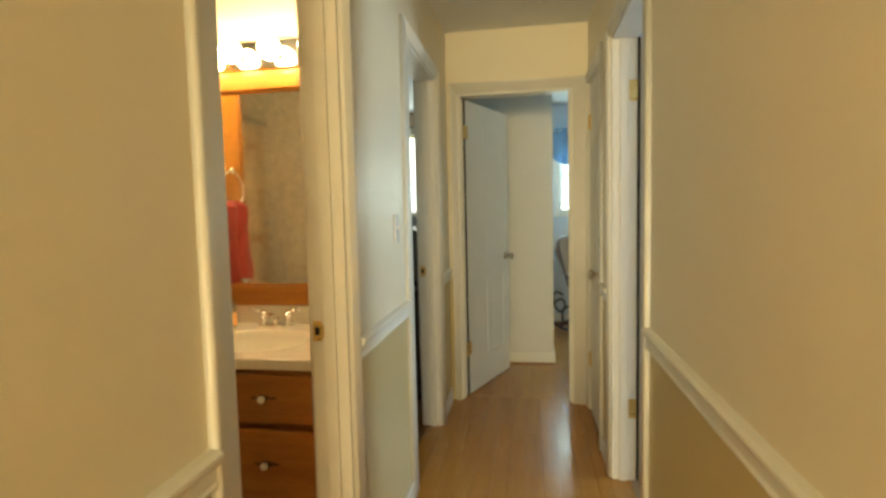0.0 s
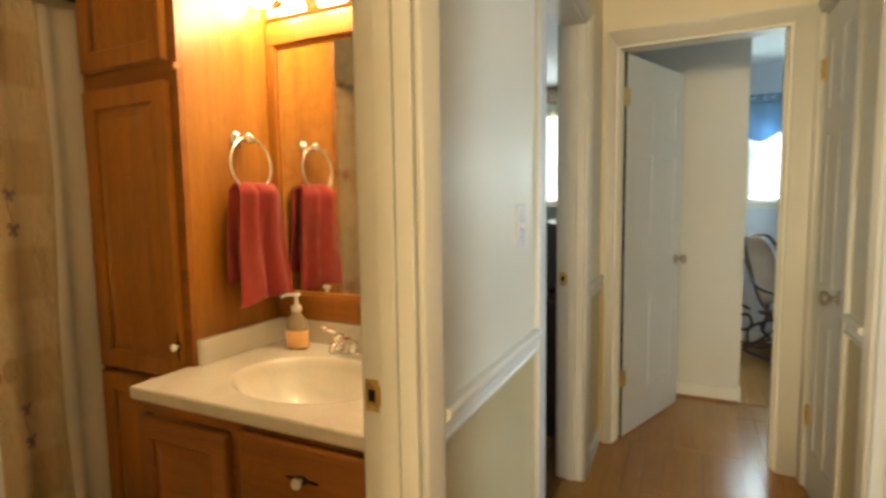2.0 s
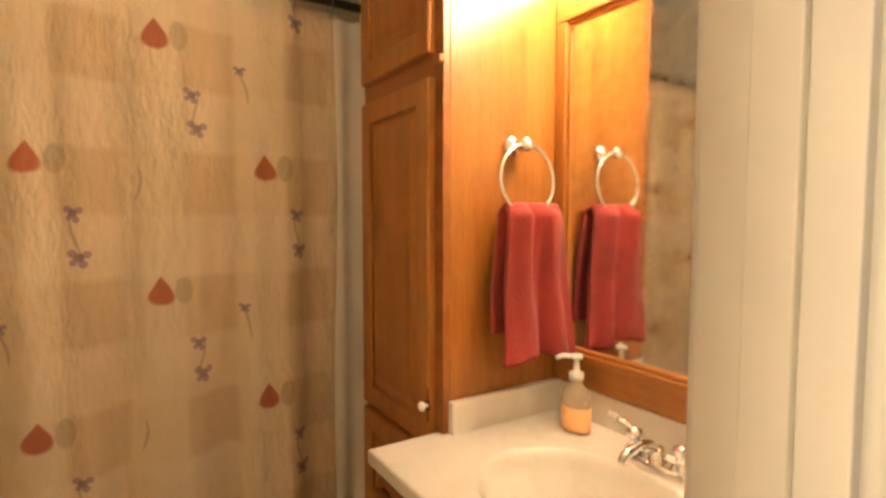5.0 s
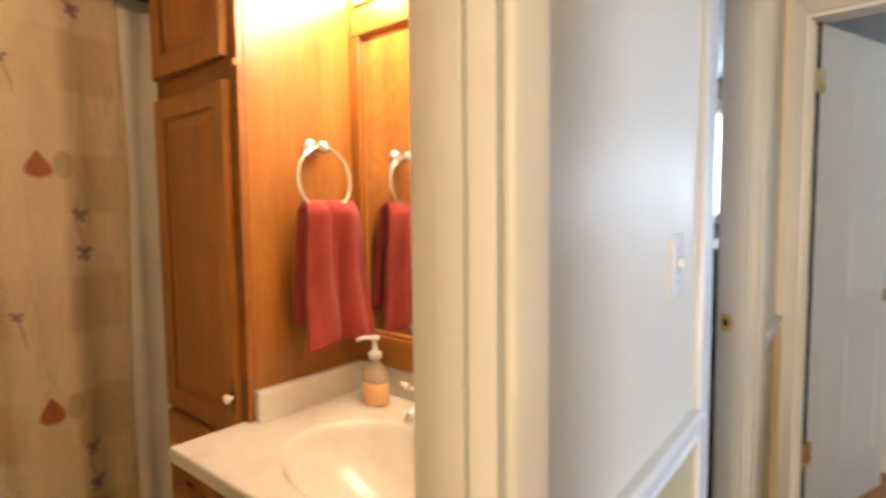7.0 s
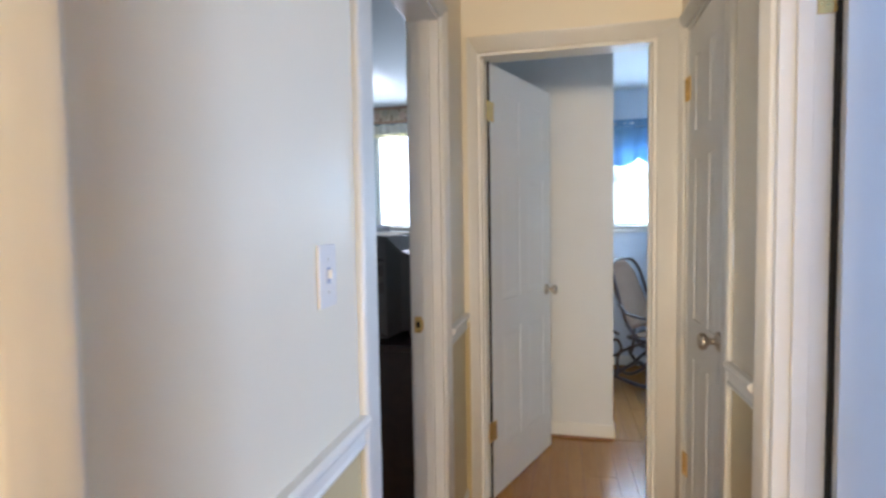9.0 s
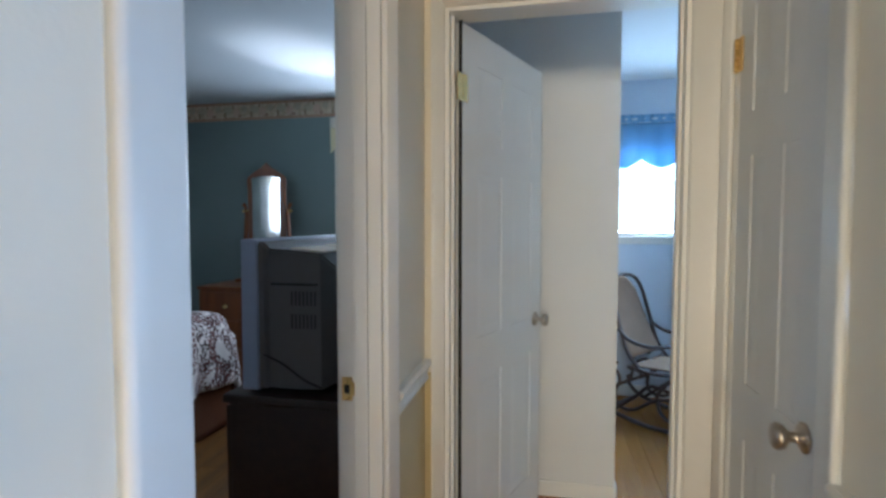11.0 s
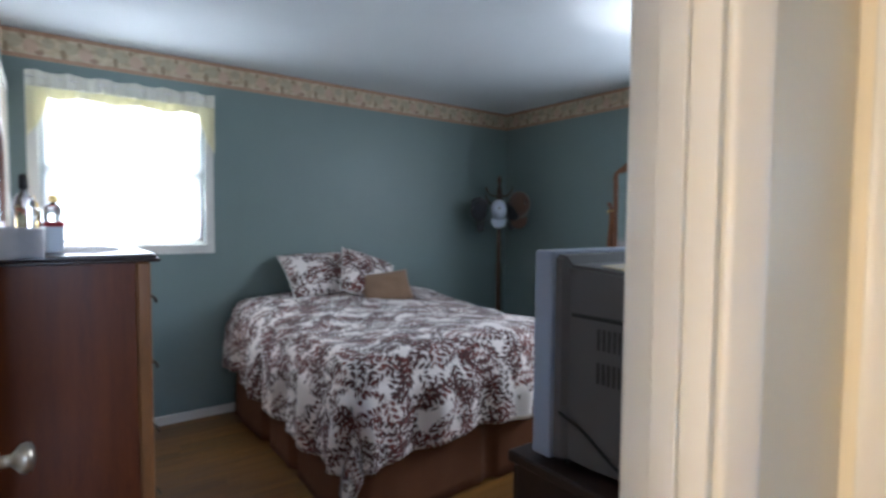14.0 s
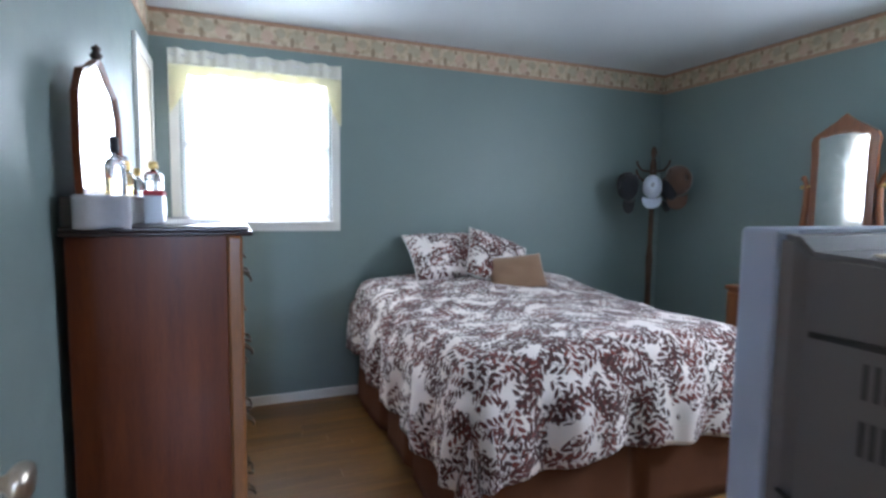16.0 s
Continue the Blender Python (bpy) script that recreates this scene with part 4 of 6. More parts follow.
# soap dispenser
M_SOAPCASE = plain("frosted clear plastic", (0.86, 0.74, 0.56), 0.25)
M_SOAPCASE.node_tree.nodes["Principled BSDF"].inputs["Transmission Weight"].default_value = 0.55
soap = thing("soap_dispenser", (-1.205, 2.11, TOP), "clear soap pump bottle half full of orange soap", "soap dispenser")
bm = bmesh.new()
lathe(bm, [(0, 0), (0.034, 0.0), (0.038, 0.006), (0.038, 0.07), (0.034, 0.088), (0.016, 0.108), (0.014, 0.118), (0, 0.118)], Matrix.Diagonal((1, 0.7, 1, 1)), 24)
part("bottle", bm, M_SOAPCASE, soap)
bm = bmesh.new()
lathe(bm, [(0, 0.003), (0.0385, 0.004), (0.0386, 0.01), (0.0386, 0.058), (0, 0.058)], Matrix.Diagonal((1, 0.7, 1, 1)), 24)
part("liquid", bm, plain("orange liquid soap", (0.95, 0.55, 0.24), 0.3), soap, "orange liquid soap")
bm = bmesh.new()
lathe(bm, [(0, 0.116), (0.017, 0.116), (0.017, 0.132), (0.008, 0.136), (0.006, 0.16), (0.014, 0.163), (0.014, 0.172), (0, 0.173)], steps=16)
tube(bm, [(0, 0, 0.167), (-0.02, -0.02, 0.168), (-0.032, -0.032, 0.161)], 0.0055, 8)
part("pump", bm, M_PORC, soap, "white pump head")

# framed mirror over the basin
MX0, MX1, MZ0, MZ1 = -1.341, -0.68, 0.911, 1.838
mirror = thing("bathroom_mirror", ((MX0 + MX1) / 2, 2.19, MZ0), "wall mirror in a honey oak frame", "mirror")
part("top_rail", boxes((MX0, MX1, 2.168, 2.199, MZ1 - 0.062, MZ1), (MX0 + 0.028, MX1 - 0.05, 2.176, 2.199, MZ1 - 0.072, MZ1 - 0.062), bevel=0.004), M_CABX, mirror)
part("bottom_rail", boxes((MX0, MX1, 2.168, 2.199, MZ0, MZ0 + 0.078), (MX0 + 0.028, MX1 - 0.05, 2.176, 2.199, MZ0 + 0.078, MZ0 + 0.088), bevel=0.004), M_CABX, mirror)
part("stile", boxes((MX0, MX0 + 0.03, 2.169, 2.199, MZ0 + 0.078, MZ1 - 0.062), (MX0 + 0.03, MX0 + 0.039, 2.177, 2.199, MZ0 + 0.088, MZ1 - 0.072), bevel=0.003), M_CAB, mirror)
part("stile", boxes((MX1 - 0.06, MX1, 2.169, 2.199, MZ0 + 0.078, MZ1 - 0.062), bevel=0.003), M_CAB, mirror)
part("glass", boxes((MX0 + 0.036, MX1 - 0.055, 2.186, 2.198, MZ0 + 0.084, MZ1 - 0.068)), M_MIRROR, mirror, "clear mirror glass")
under(mirror, Matrix.Translation((-(MX0 + MX1) / 2, -2.19, -MZ0)))

# vanity light
bar = thing("vanity_light", (-1.03, 2.2, 1.91), "chrome bar light with round bulbs, lit", "light fixture")
part("backplate", boxes((-0.305, 0.345, -0.032, -0.002, -0.055, 0.055), bevel=0.006), M_CHROME, bar)
part("wood_edge", boxes((-0.309, 0.349, -0.022, -0.002, -0.072, -0.057), bevel=0.003), M_CABX, bar, "oak strip under the chrome plate")
M_BULB = glowing("lit bulb", (1.0, 0.76, 0.46), BULB)
for x in (-0.26, -0.10, 0.06, 0.22):
    bm = bmesh.new()
    lathe(bm, [(0.024, 0.03), (0.026, 0.034), (0.02, 0.046), (0.016, 0.06), (0.0, 0.062)], pose(x, 0, 0, 90, 0, 0), 16)
    part("socket", bm, M_CHROME, bar)
    bm = bmesh.new()
    bmesh.ops.create_uvsphere(bm, u_segments=20, v_segments=12, radius=0.042, matrix=Matrix.Translation((x, -0.098, 0)))
    for f in bm.faces:
        f.smooth = True
    part("bulb", bm, M_BULB, bar, "glowing round bulb")

# towel ring and towel on the cabinet's side
RY, RZ = 2.035, 1.475
ring = thing("towel_ring", (LX1, RY, RZ), "chrome towel ring on the oak cabinet side", "towel ring")
bm = bmesh.new()
lathe(bm, [(0, 0), (0.026, 0.0), (0.027, 0.005), (0.02, 0.011), (0.012, 0.016), (0.0105, 0.04), (0.016, 0.046), (0.017, 0.056), (0.01, 0.062), (0, 0.063)], pose(0.001, 0, 0, 0, 90, 0), 20)
part("post", bm, M_CHROME, ring)
bm = bmesh.new()
tube(bm, [(0.05 + 0.012 * (1 - math.cos(a)) * 0.5, 0.078 * math.sin(a), -0.078 + 0.078 * math.cos(a)) for a in (2 * math.pi * i / 40 for i in range(40))], 0.0052, 10, True)
part("ring", bm, M_CHROME, ring)

towel = thing("hand_towel", (LX1 + 0.055, RY + 0.02, 0.95), "brick red terry hand towel hanging in folds", "towel")


def towel_side(front):
    def at(u, v):
        low = 0.045 if front else 0.11
        z = low + (0.392 - low) * v
        spread = 0.074 + 0.034 * (1 - v) ** 0.8
        y = (u - 0.5) * 2 * spread
        fold = 0.015 * math.sin(u * 12.2 - 1.1 + 0.8 * z) * (0.6 + 0.4 * v) + 0.005 * math.sin(u * 19 + z * 9) - 0.018 * min(1.0, (1 - v) / 0.35) * math.exp(-((u - 0.56 - 0.05 * v) / 0.07) ** 2) + 0.003 * noise.noise((u * 6, z * 14, 2.0))
        belly = 0.008 * (1 - v) * (1 if front else -0.3)
        x = (0.021 if front else -0.016) + fold + belly + (0.004 * math.sin(z * 22))
        if v > 0.93:
            x = x * (1 - (v - 0.93) / 0.07) + 0.0
        return Vector((x, y - 0.006 + 0.008 * (1 - v), z - 0.007 * math.cos(u * 7) * (1 - v)))
    return at


for front in (True, False):
    bm = bmesh.new()
    grid(bm, 44, 40, towel_side(front))
    solid(part("front_fall" if front else "back_fall", bm, M_TOWEL, towel), 0.011)
bm = bmesh.new()
grid(bm, 44, 2, lambda u, v: towel_side(True)(u, 0.14 + 0.05 * v) + Vector((0.0045, 0, 0)))
solid(part("woven_band", bm, cloth("flat woven band", (0.36, 0.05, 0.045), weave=900, bump=0.2), towel, "flat woven towel band"), 0.002)

# ---- bedroom ----
def leafy(name, base, tones, size=1.0, uvs=True):
    """Printed cotton: white ground strewn with leafy sprigs in several tones."""
    m, nt, b = nodes_of(name)
    if uvs:
        src = nt.nodes.new("ShaderNodeUVMap").outputs["UV"]
    else:
        src = coords(nt)
    wob = add(nt, "TexNoise", Scale=9.0, Detail=3.0)
    nt.links.new(src, wob.inputs["Vector"])
    off = nt.nodes.new("ShaderNodeVectorMath")
    off.operation = "MULTIPLY_ADD"
    nt.links.new(wob.outputs["Color"], off.inputs[0])
    off.inputs[1].default_value = (0.036, 0.036, 0.036)
    nt.links.new(src, off.inputs[2])
    soft = noise_of(nt, src, 4.0, 4)
    col = ramp(nt, soft, [(0.3, shade(base, 0.93)), (0.7, base)])
    # each layer strews sprigs: a bent stem with paired pointed leaves, turned at random
    for n, (tone, scale, dx, lean) in enumerate(tones):
        mp = add(nt, "Mapping", Location=(dx, dx * 1.7, 0), Rotation=(0, 0, lean))
        nt.links.new(off.outputs[0], mp.inputs["Vector"])
        vor = add(nt, "TexVoronoi", Scale=scale / size, Randomness=0.95)
        vor.voronoi_dimensions = "2D"
        nt.links.new(mp.outputs["Vector"], vor.inputs["Vector"])
        sub = nt.nodes.new("ShaderNodeVectorMath")
        sub.operation = "SUBTRACT"
        nt.links.new(mp.outputs["Vector"], sub.inputs[0])
        nt.links.new(vor.outputs["Position"], sub.inputs[1])
        sepc = nt.nodes.new("ShaderNodeSeparateColor")
        nt.links.new(vor.outputs["Color"], sepc.inputs[0])
        rot = nt.nodes.new("ShaderNodeVectorRotate")
        rot.rotation_type = "Z_AXIS"
        nt.links.new(sub.outputs[0], rot.inputs["Vector"])
        nt.links.new(calc(nt, "MULTIPLY", sepc.outputs[0], 6.28), rot.inputs["Angle"])
        xyz = nt.nodes.new("ShaderNodeSeparateXYZ")
        nt.links.new(rot.outputs[0], xyz.inputs[0])
        x = xyz.outputs[0]
        bend = calc(nt, "MULTIPLY_ADD", sepc.outputs[2], 9.0, -4.5)
        y = calc(nt, "SUBTRACT", xyz.outputs[1], calc(nt, "MULTIPLY", calc(nt, "MULTIPLY", x, x), bend))
        ay = calc(nt, "ABSOLUTE", y)
        # leaves alternate from side to side along the stem
        step = calc(nt, "MULTIPLY", calc(nt, "SIGN", y), 0.0085 * size)
        p = 0.027 * size
        xl = calc(nt, "WRAP", calc(nt, "ADD", x, step), p / 2, -p / 2)
        yl = calc(nt, "SUBTRACT", ay, 0.0175 * size)
        c, s_ = math.cos(radians(40)), math.sin(radians(40))
        a = calc(nt, "ADD", calc(nt, "MULTIPLY", xl, c), calc(nt, "MULTIPLY", yl, s_))
        w = calc(nt, "SUBTRACT", calc(nt, "MULTIPLY", yl, c), calc(nt, "MULTIPLY", xl, s_))
        a = calc(nt, "DIVIDE", a, 0.0225 * size)
        wide = calc(nt, "MULTIPLY", calc(nt, "SUBTRACT", 1.0, calc(nt, "MULTIPLY", a, a)), 0.0082 * size)
        ins = calc(nt, "SUBTRACT", wide, calc(nt, "ABSOLUTE", w))
        stem = calc(nt, "SUBTRACT", 0.0016 * size, ay)
        ins = calc(nt, "MAXIMUM", ins, stem)
        mark = calc(nt, "MINIMUM", calc(nt, "MAXIMUM", calc(nt, "MULTIPLY", ins, 900 / size), 0.0), 1.0)
        short = calc(nt, "LESS_THAN", calc(nt, "ABSOLUTE", x), 0.46 * size / scale)
        keep = calc(nt, "MULTIPLY", short, calc(nt, "LESS_THAN", sepc.outputs[1], 0.94 if n < 2 else 0.85))
        # the sprays gather in drifts and leave the ground bare between them
        gather = noise_of(nt, src, 3.4 + 0.3 * (n % 2), 2)
        keep = calc(nt, "MULTIPLY", keep, calc(nt, "GREATER_THAN", gather, 0.35 if n < 2 else 0.43))
        tint = calc(nt, "MULTIPLY_ADD", noise_of(nt, src, 60, 2), 0.4, 0.78)
        col = mixed(nt, calc(nt, "MULTIPLY", calc(nt, "MULTIPLY", mark, keep), calc(nt, "MINIMUM", tint, 1.0)), col, tone)
    nt.links.new(col, b.inputs["Base Color"])
    b.inputs["Roughness"].default_value = 0.85
    b.inputs["Sheen Weight"].default_value = 0.2
    bumped(nt, b, noise_of(nt, src, 900, 2), 0.12, 0.001)
    return m


M_PRINT = leafy("leaf printed cotton", (0.86, 0.79, 0.755), [((0.085, 0.015, 0.011), 7.4, 0.0, 0.0), ((0.18, 0.034, 0.022), 6.8, 0.37, 0.7), ((0.06, 0.012, 0.010), 7.8, 0.81, 1.9), ((0.115, 0.02, 0.015), 7.2, 1.45, 2.5), ((0.06, 0.017, 0.014), 8.4, 2.15, 4.1)], 1.12)

BX0, BX1, BYA, BYB, BT = -4.04, -2.24, 3.60, 5.15, 0.725
bed = thing("bed", ((BX0 + BX1) / 2, (BYA + BYB) / 2, 0), "made double bed with a pleated brown bed skirt", "bed")
OX, OY = (BX0 + BX1) / 2, (BYA + BYB) / 2
part("box_spring", boxes((BX0 - OX + 0.02, BX1 - OX - 0.03, BYA - OY + 0.03, BYB - OY - 0.03, 0.17, 0.41), bevel=0.03), M_WHITECLOTH, bed)
part("mattress", boxes((BX0 - OX + 0.02, BX1 - OX - 0.02, BYA - OY + 0.02, BYB - OY - 0.02, 0.41, 0.66), bevel=0.05), M_WHITECLOTH, bed)
for sx in (-0.8, 0.78):
    for sy in (-0.68, 0.68):
        bm = bmesh.new()
        lathe(bm, [(0, 0), (0.03, 0), (0.03, 0.16), (0, 0.175)], Matrix.Translation((sx, sy, 0)), 12)
        part("leg", bm, M_BLACK, bed)


def skirt_run(p, q, out, splits):
    """A strip of bed skirt from p to q with soft pleats and open splits."""
    bm = bmesh.new()
    p, q, out = Vector(p), Vector(q), Vector(out)
    n = 90

    def at(u, v):
        w = 0.004 * math.sin(u * 14) + 0.0015 * math.sin(u * 41 + 2)
        for s in splits:
            d = abs(u - s)
            if d < 0.035:
                w -= 0.03 * (1 - d / 0.035) ** 0.6
        w += (0.012 * math.sin(u * 9)) * (1 - v)
        c = p.lerp(q, u)
        return Vector((c.x, c.y, 0.012 + 0.41 * v)) + out * (w + 0.02 * (1 - v))
    grid(bm, n, 8, at)
    return solid(part("bed_skirt", bm, M_SKIRT, bed, "brown pleated bed skirt"), 0.003)


skirt_run((BX0 - OX + 0.04, BYA - OY + 0.02, 0), (BX1 - OX, BYA - OY + 0.02, 0), (0, -1, 0), [0.36, 0.62])
skirt_run((BX1 - OX + 0.0, BYA - OY + 0.02, 0), (BX1 - OX + 0.0, BYB - OY - 0.02, 0), (1, 0, 0), [0.0, 0.52, 1.0])
skirt_run((BX0 - OX + 0.04, BYB - OY - 0.02, 0), (BX1 - OX, BYB - OY - 0.02, 0), (0, 1, 0), [0.4])

duvet = thing("duvet", (OX, OY, 0.7), "white duvet printed with brown leaf sprigs, draped over the bed", "bedding")
LEN, WID = BX1 - BX0, BYB - BYA
DROP, R0 = 0.40, 0.10


def duvet_at(s, t):
    """Cloth place s along the length (0 at the head), t across; hangs over the foot and both sides."""
    rough = noise.noise((s * 2.3, t * 2.3, 1.0))
    fine = noise.noise((s * 6.5, t * 6.5, 4.0))
    ds = max(0.0, s - (LEN - R0))
    dt, side = (R0 - t, -1) if t < R0 else (t - (WID - R0), 1) if t > WID - R0 else (0.0, 0)
    d = math.hypot(ds, dt)
    cs, ct = min(s, LEN - R0), min(max(t, R0), WID - R0)
    crown = 0.045 * math.sin(math.pi * min(max(t / WID, 0), 1)) + 0.075 * math.exp(-((s - 0.2) / 0.42) ** 2)
    z = BT + crown + 0.02 * rough + 0.009 * fine
    out = 0.0
    if d > 0:
        arc = R0 * math.pi / 2
        if d < arc:
            a = d / R0
            out, z = R0 * math.sin(a), z - R0 * (1 - math.cos(a))
        else:
            drop = d - arc
            # folds open out towards the hem
            along = s if dt > ds else t
            fold = 0.022 * math.sin(along * 15 + 2.0 * rough) + 0.012 * math.sin(along * 31 + 1.0)
            out, z = R0 + 0.03 + (0.02 + fold) * min(1.0, drop / 0.18) + 0.012 * rough, z - R0 - drop
            if d < arc + 0.05:
                out = R0 + (out - R0) * drop / 0.05
    vx, vy = (ds / d, dt / d * side) if d > 0 else (0, 0)
    z = max(z, 0.17 + 0.02 * rough)
    return Vector((BX0 + cs + vx * out - OX, BYA + ct + vy * out - OY, z - 0.7))


bm = bmesh.new()
sheet(bm, 110, 120, lambda u, v: duvet_at((LEN + DROP) * u, -DROP + (WID + 2 * DROP) * v), lambda u, v: ((LEN + DROP) * u, -DROP + (WID + 2 * DROP) * v))
solid(part("cover", bm, M_PRINT, duvet), 0.02)
for name_, pts in (("side_hem", [((LEN + DROP) * k / 60, -DROP) for k in range(61)]), ("foot_hem", [(LEN + DROP, -DROP + (WID + 2 * DROP) * k / 70) for k in range(71)]), ("side_hem", [((LEN + DROP) * k / 60, WID + DROP) for k in range(61)])):
    bm = bmesh.new()
    tube(bm, [duvet_at(*p) for p in pts], 0.006, 6)
    part(name_, bm, M_WHITECLOTH, duvet, "stitched white duvet hem")


def pillow(name, at, rx, ry, rz, w, h, t, material, label, piping=None):
    """A stuffed pillow: w wide, h high, t thick, standing on its long edge before it is leant."""
    root = new(name)
    root.matrix_basis = pose(*at, rx, ry, rz)
    tagged(root, label, "pillow")

    def at_(u, v, s):
        a, c = 2 * u - 1, 2 * v - 1
        puff = max(0.0, (1 - abs(a) ** 3.2) * (1 - abs(c) ** 3.2)) ** 0.55
        pinch = 1 - 0.05 * (1 - abs(c) ** 2) * abs(a) ** 6 - 0.0
        pin2 = 1 - 0.05 * (1 - abs(a) ** 2) * abs(c) ** 6
        wr = 0.006 * noise.noise((u * 5, v * 5, s * 3 + w))
        return Vector((a * w / 2 * pinch, s * (puff * t / 2 + wr * puff), c * h / 2 * pin2))
    bm = bmesh.new()
    for s in (-1, 1):
        sheet(bm, 22, 18, lambda u, v, s=s: at_(u, v, s), lambda u, v: (u * w + w * 3, v * h + s))
    bmesh.ops.remove_doubles(bm, verts=bm.verts, dist=0.0015)
    part("case", bm, material, root)
    if piping:
        bm = bmesh.new()
        loop = [at_(u, 0, 1) for u in (i / 14 for i in range(14))] + [at_(1, v, 1) for v in (i / 12 for i in range(12))] + [at_(1 - i / 14, 1, 1) for i in range(14)] + [at_(0, 1 - i / 12, 1) for i in range(12)]
        tube(bm, loop, 0.005, 6, True)
        part("piping", bm, piping, root)
    return root


pillow("pillow", (-3.84, 4.21, 0.965), -52, 0, 90, 0.60, 0.44, 0.17, M_PRINT, "leaf printed pillow leaning on the made bed", M_WHITECLOTH)
pillow("pillow", (-3.66, 4.47, 0.95), -46, 20, 80, 0.44, 0.42, 0.16, M_PRINT, "square leaf printed pillow leaning on the bed", M_WHITECLOTH)
pillow("cushion", (-3.50, 4.53, 0.885), -30, -5, 80, 0.38, 0.24, 0.085, M_BROWNCUSH, "small plain tan cushion lying on the bed")


# wallpaper border
def border_paper():
    m, nt, b = nodes_of("floral wallpaper border")
    uv = nt.nodes.new("ShaderNodeUVMap")
    sep = nt.nodes.new("ShaderNodeSeparateXYZ")
    nt.links.new(uv.outputs["UV"], sep.inputs[0])
    u, v = sep.outputs["X"], sep.outputs["Y"]
    n = noise_of(nt, uv.outputs["UV"], 26, 5)
    col = ramp(nt, n, [(0.3, (0.40, 0.30, 0.19)), (0.5, (0.60, 0.49, 0.34)), (0.7, (0.70, 0.60, 0.45))])
    for cu, cv, ru, rv, tone in ((0.05, 0.09, 0.045, 0.035, (0.46, 0.42, 0.30)), (0.13, 0.07, 0.035, 0.04, (0.62, 0.42, 0.33)), (0.21, 0.10, 0.03, 0.03, (0.42, 0.38, 0.28)), (0.17, 0.04, 0.02, 0.014, (0.3, 0.14, 0.10)), (0.02, 0.05, 0.012, 0.03, (0.22, 0.13, 0.07)), (0.10, 0.12, 0.01, 0.014, (0.2, 0.11, 0.06))):
        col = mixed(nt, calc(nt, "MULTIPLY", motif(nt, u, v, cu, cv, 0.26, 2.0, ru, rv), calc(nt, "MULTIPLY_ADD", n, 0.8, 0.25)), col, tone)
    for z0 in (0.012, 0.148):
        band = calc(nt, "LESS_THAN", calc(nt, "ABSOLUTE", calc(nt, "SUBTRACT", v, z0)), 0.011)
        col = mixed(nt, calc(nt, "MULTIPLY", band, 0.7), col, (0.42, 0.20, 0.13))
    nt.links.new(col, b.inputs["Base Color"])
    b.inputs["Roughness"].default_value = 0.7
    bumped(nt, b, n, 0.1, 0.001)
    return m


M_BORDER = border_paper()


def border(p, q, out, z0=2.268, z1=2.428):
    p, q, out = Vector(p), Vector(q), Vector(out)
    L = (q - p).length
    bm = bmesh.new()
    lay = bm.loops.layers.uv.verify()
    t = 0.0025
    quad = [(p + out * t, z0, 0), (q + out * t, z0, L), (q + out * t, z1, L), (p + out * t, z1, 0)]
    vs = [bm.verts.new((c.x, c.y, z)) for c, z, s in quad]
    back = [bm.verts.new((c.x - out.x * t * 0.6, c.y - out.y * t * 0.6, z)) for c, z, s in quad]
    f = bm.faces.new(vs)
    for l, (c, z, s) in zip(f.loops, quad):
        l[lay].uv = (s, z - z0)
    for i in range(4):
        bm.faces.new((vs[i], back[i], back[(i + 1) % 4], vs[(i + 1) % 4]))
    structure("trim_wallpaper_border", bm, M_BORDER, "floral wallpaper border under the bedroom ceiling", "wallpaper border")


border((BX, BY0, 0), (BX, BY1, 0), (1, 0, 0))
border((BX, BY1, 0), (-0.66, BY1, 0), (0, -1, 0))
border((BX, BY0, 0), (-0.66, BY0, 0), (0, 1, 0))


# window dressing
def voile(name, color, trans):
    m, nt, b = nodes_of(name)
    v = coords(nt)
    b.inputs["Base Color"].default_value = (*color, 1)
    b.inputs["Roughness"].default_value = 0.9
    tr = nt.nodes.new("ShaderNodeBsdfTranslucent")
    tr.inputs["Color"].default_value = (*color, 1)
    mx = nt.nodes.new("ShaderNodeMixShader")
    mx.inputs[0].default_value = trans
    nt.links.new(b.outputs[0], mx.inputs[1])
    nt.links.new(tr.outputs[0], mx.inputs[2])
    nt.links.new(mx.outputs[0], nt.nodes["Material Output"].inputs["Surface"])
    bumped(nt, b, noise_of(nt, v, 200, 3), 0.2, 0.002)
    return m


M_VOILE = voile("cream lace valance", (0.80, 0.76, 0.55), 0.35)
M_VALHEAD = voile("cream valance heading", (0.74, 0.72, 0.63), 0.08)
M_BLUEVAL = voile("blue valance cloth", (0.25, 0.42, 0.60), 0.35)


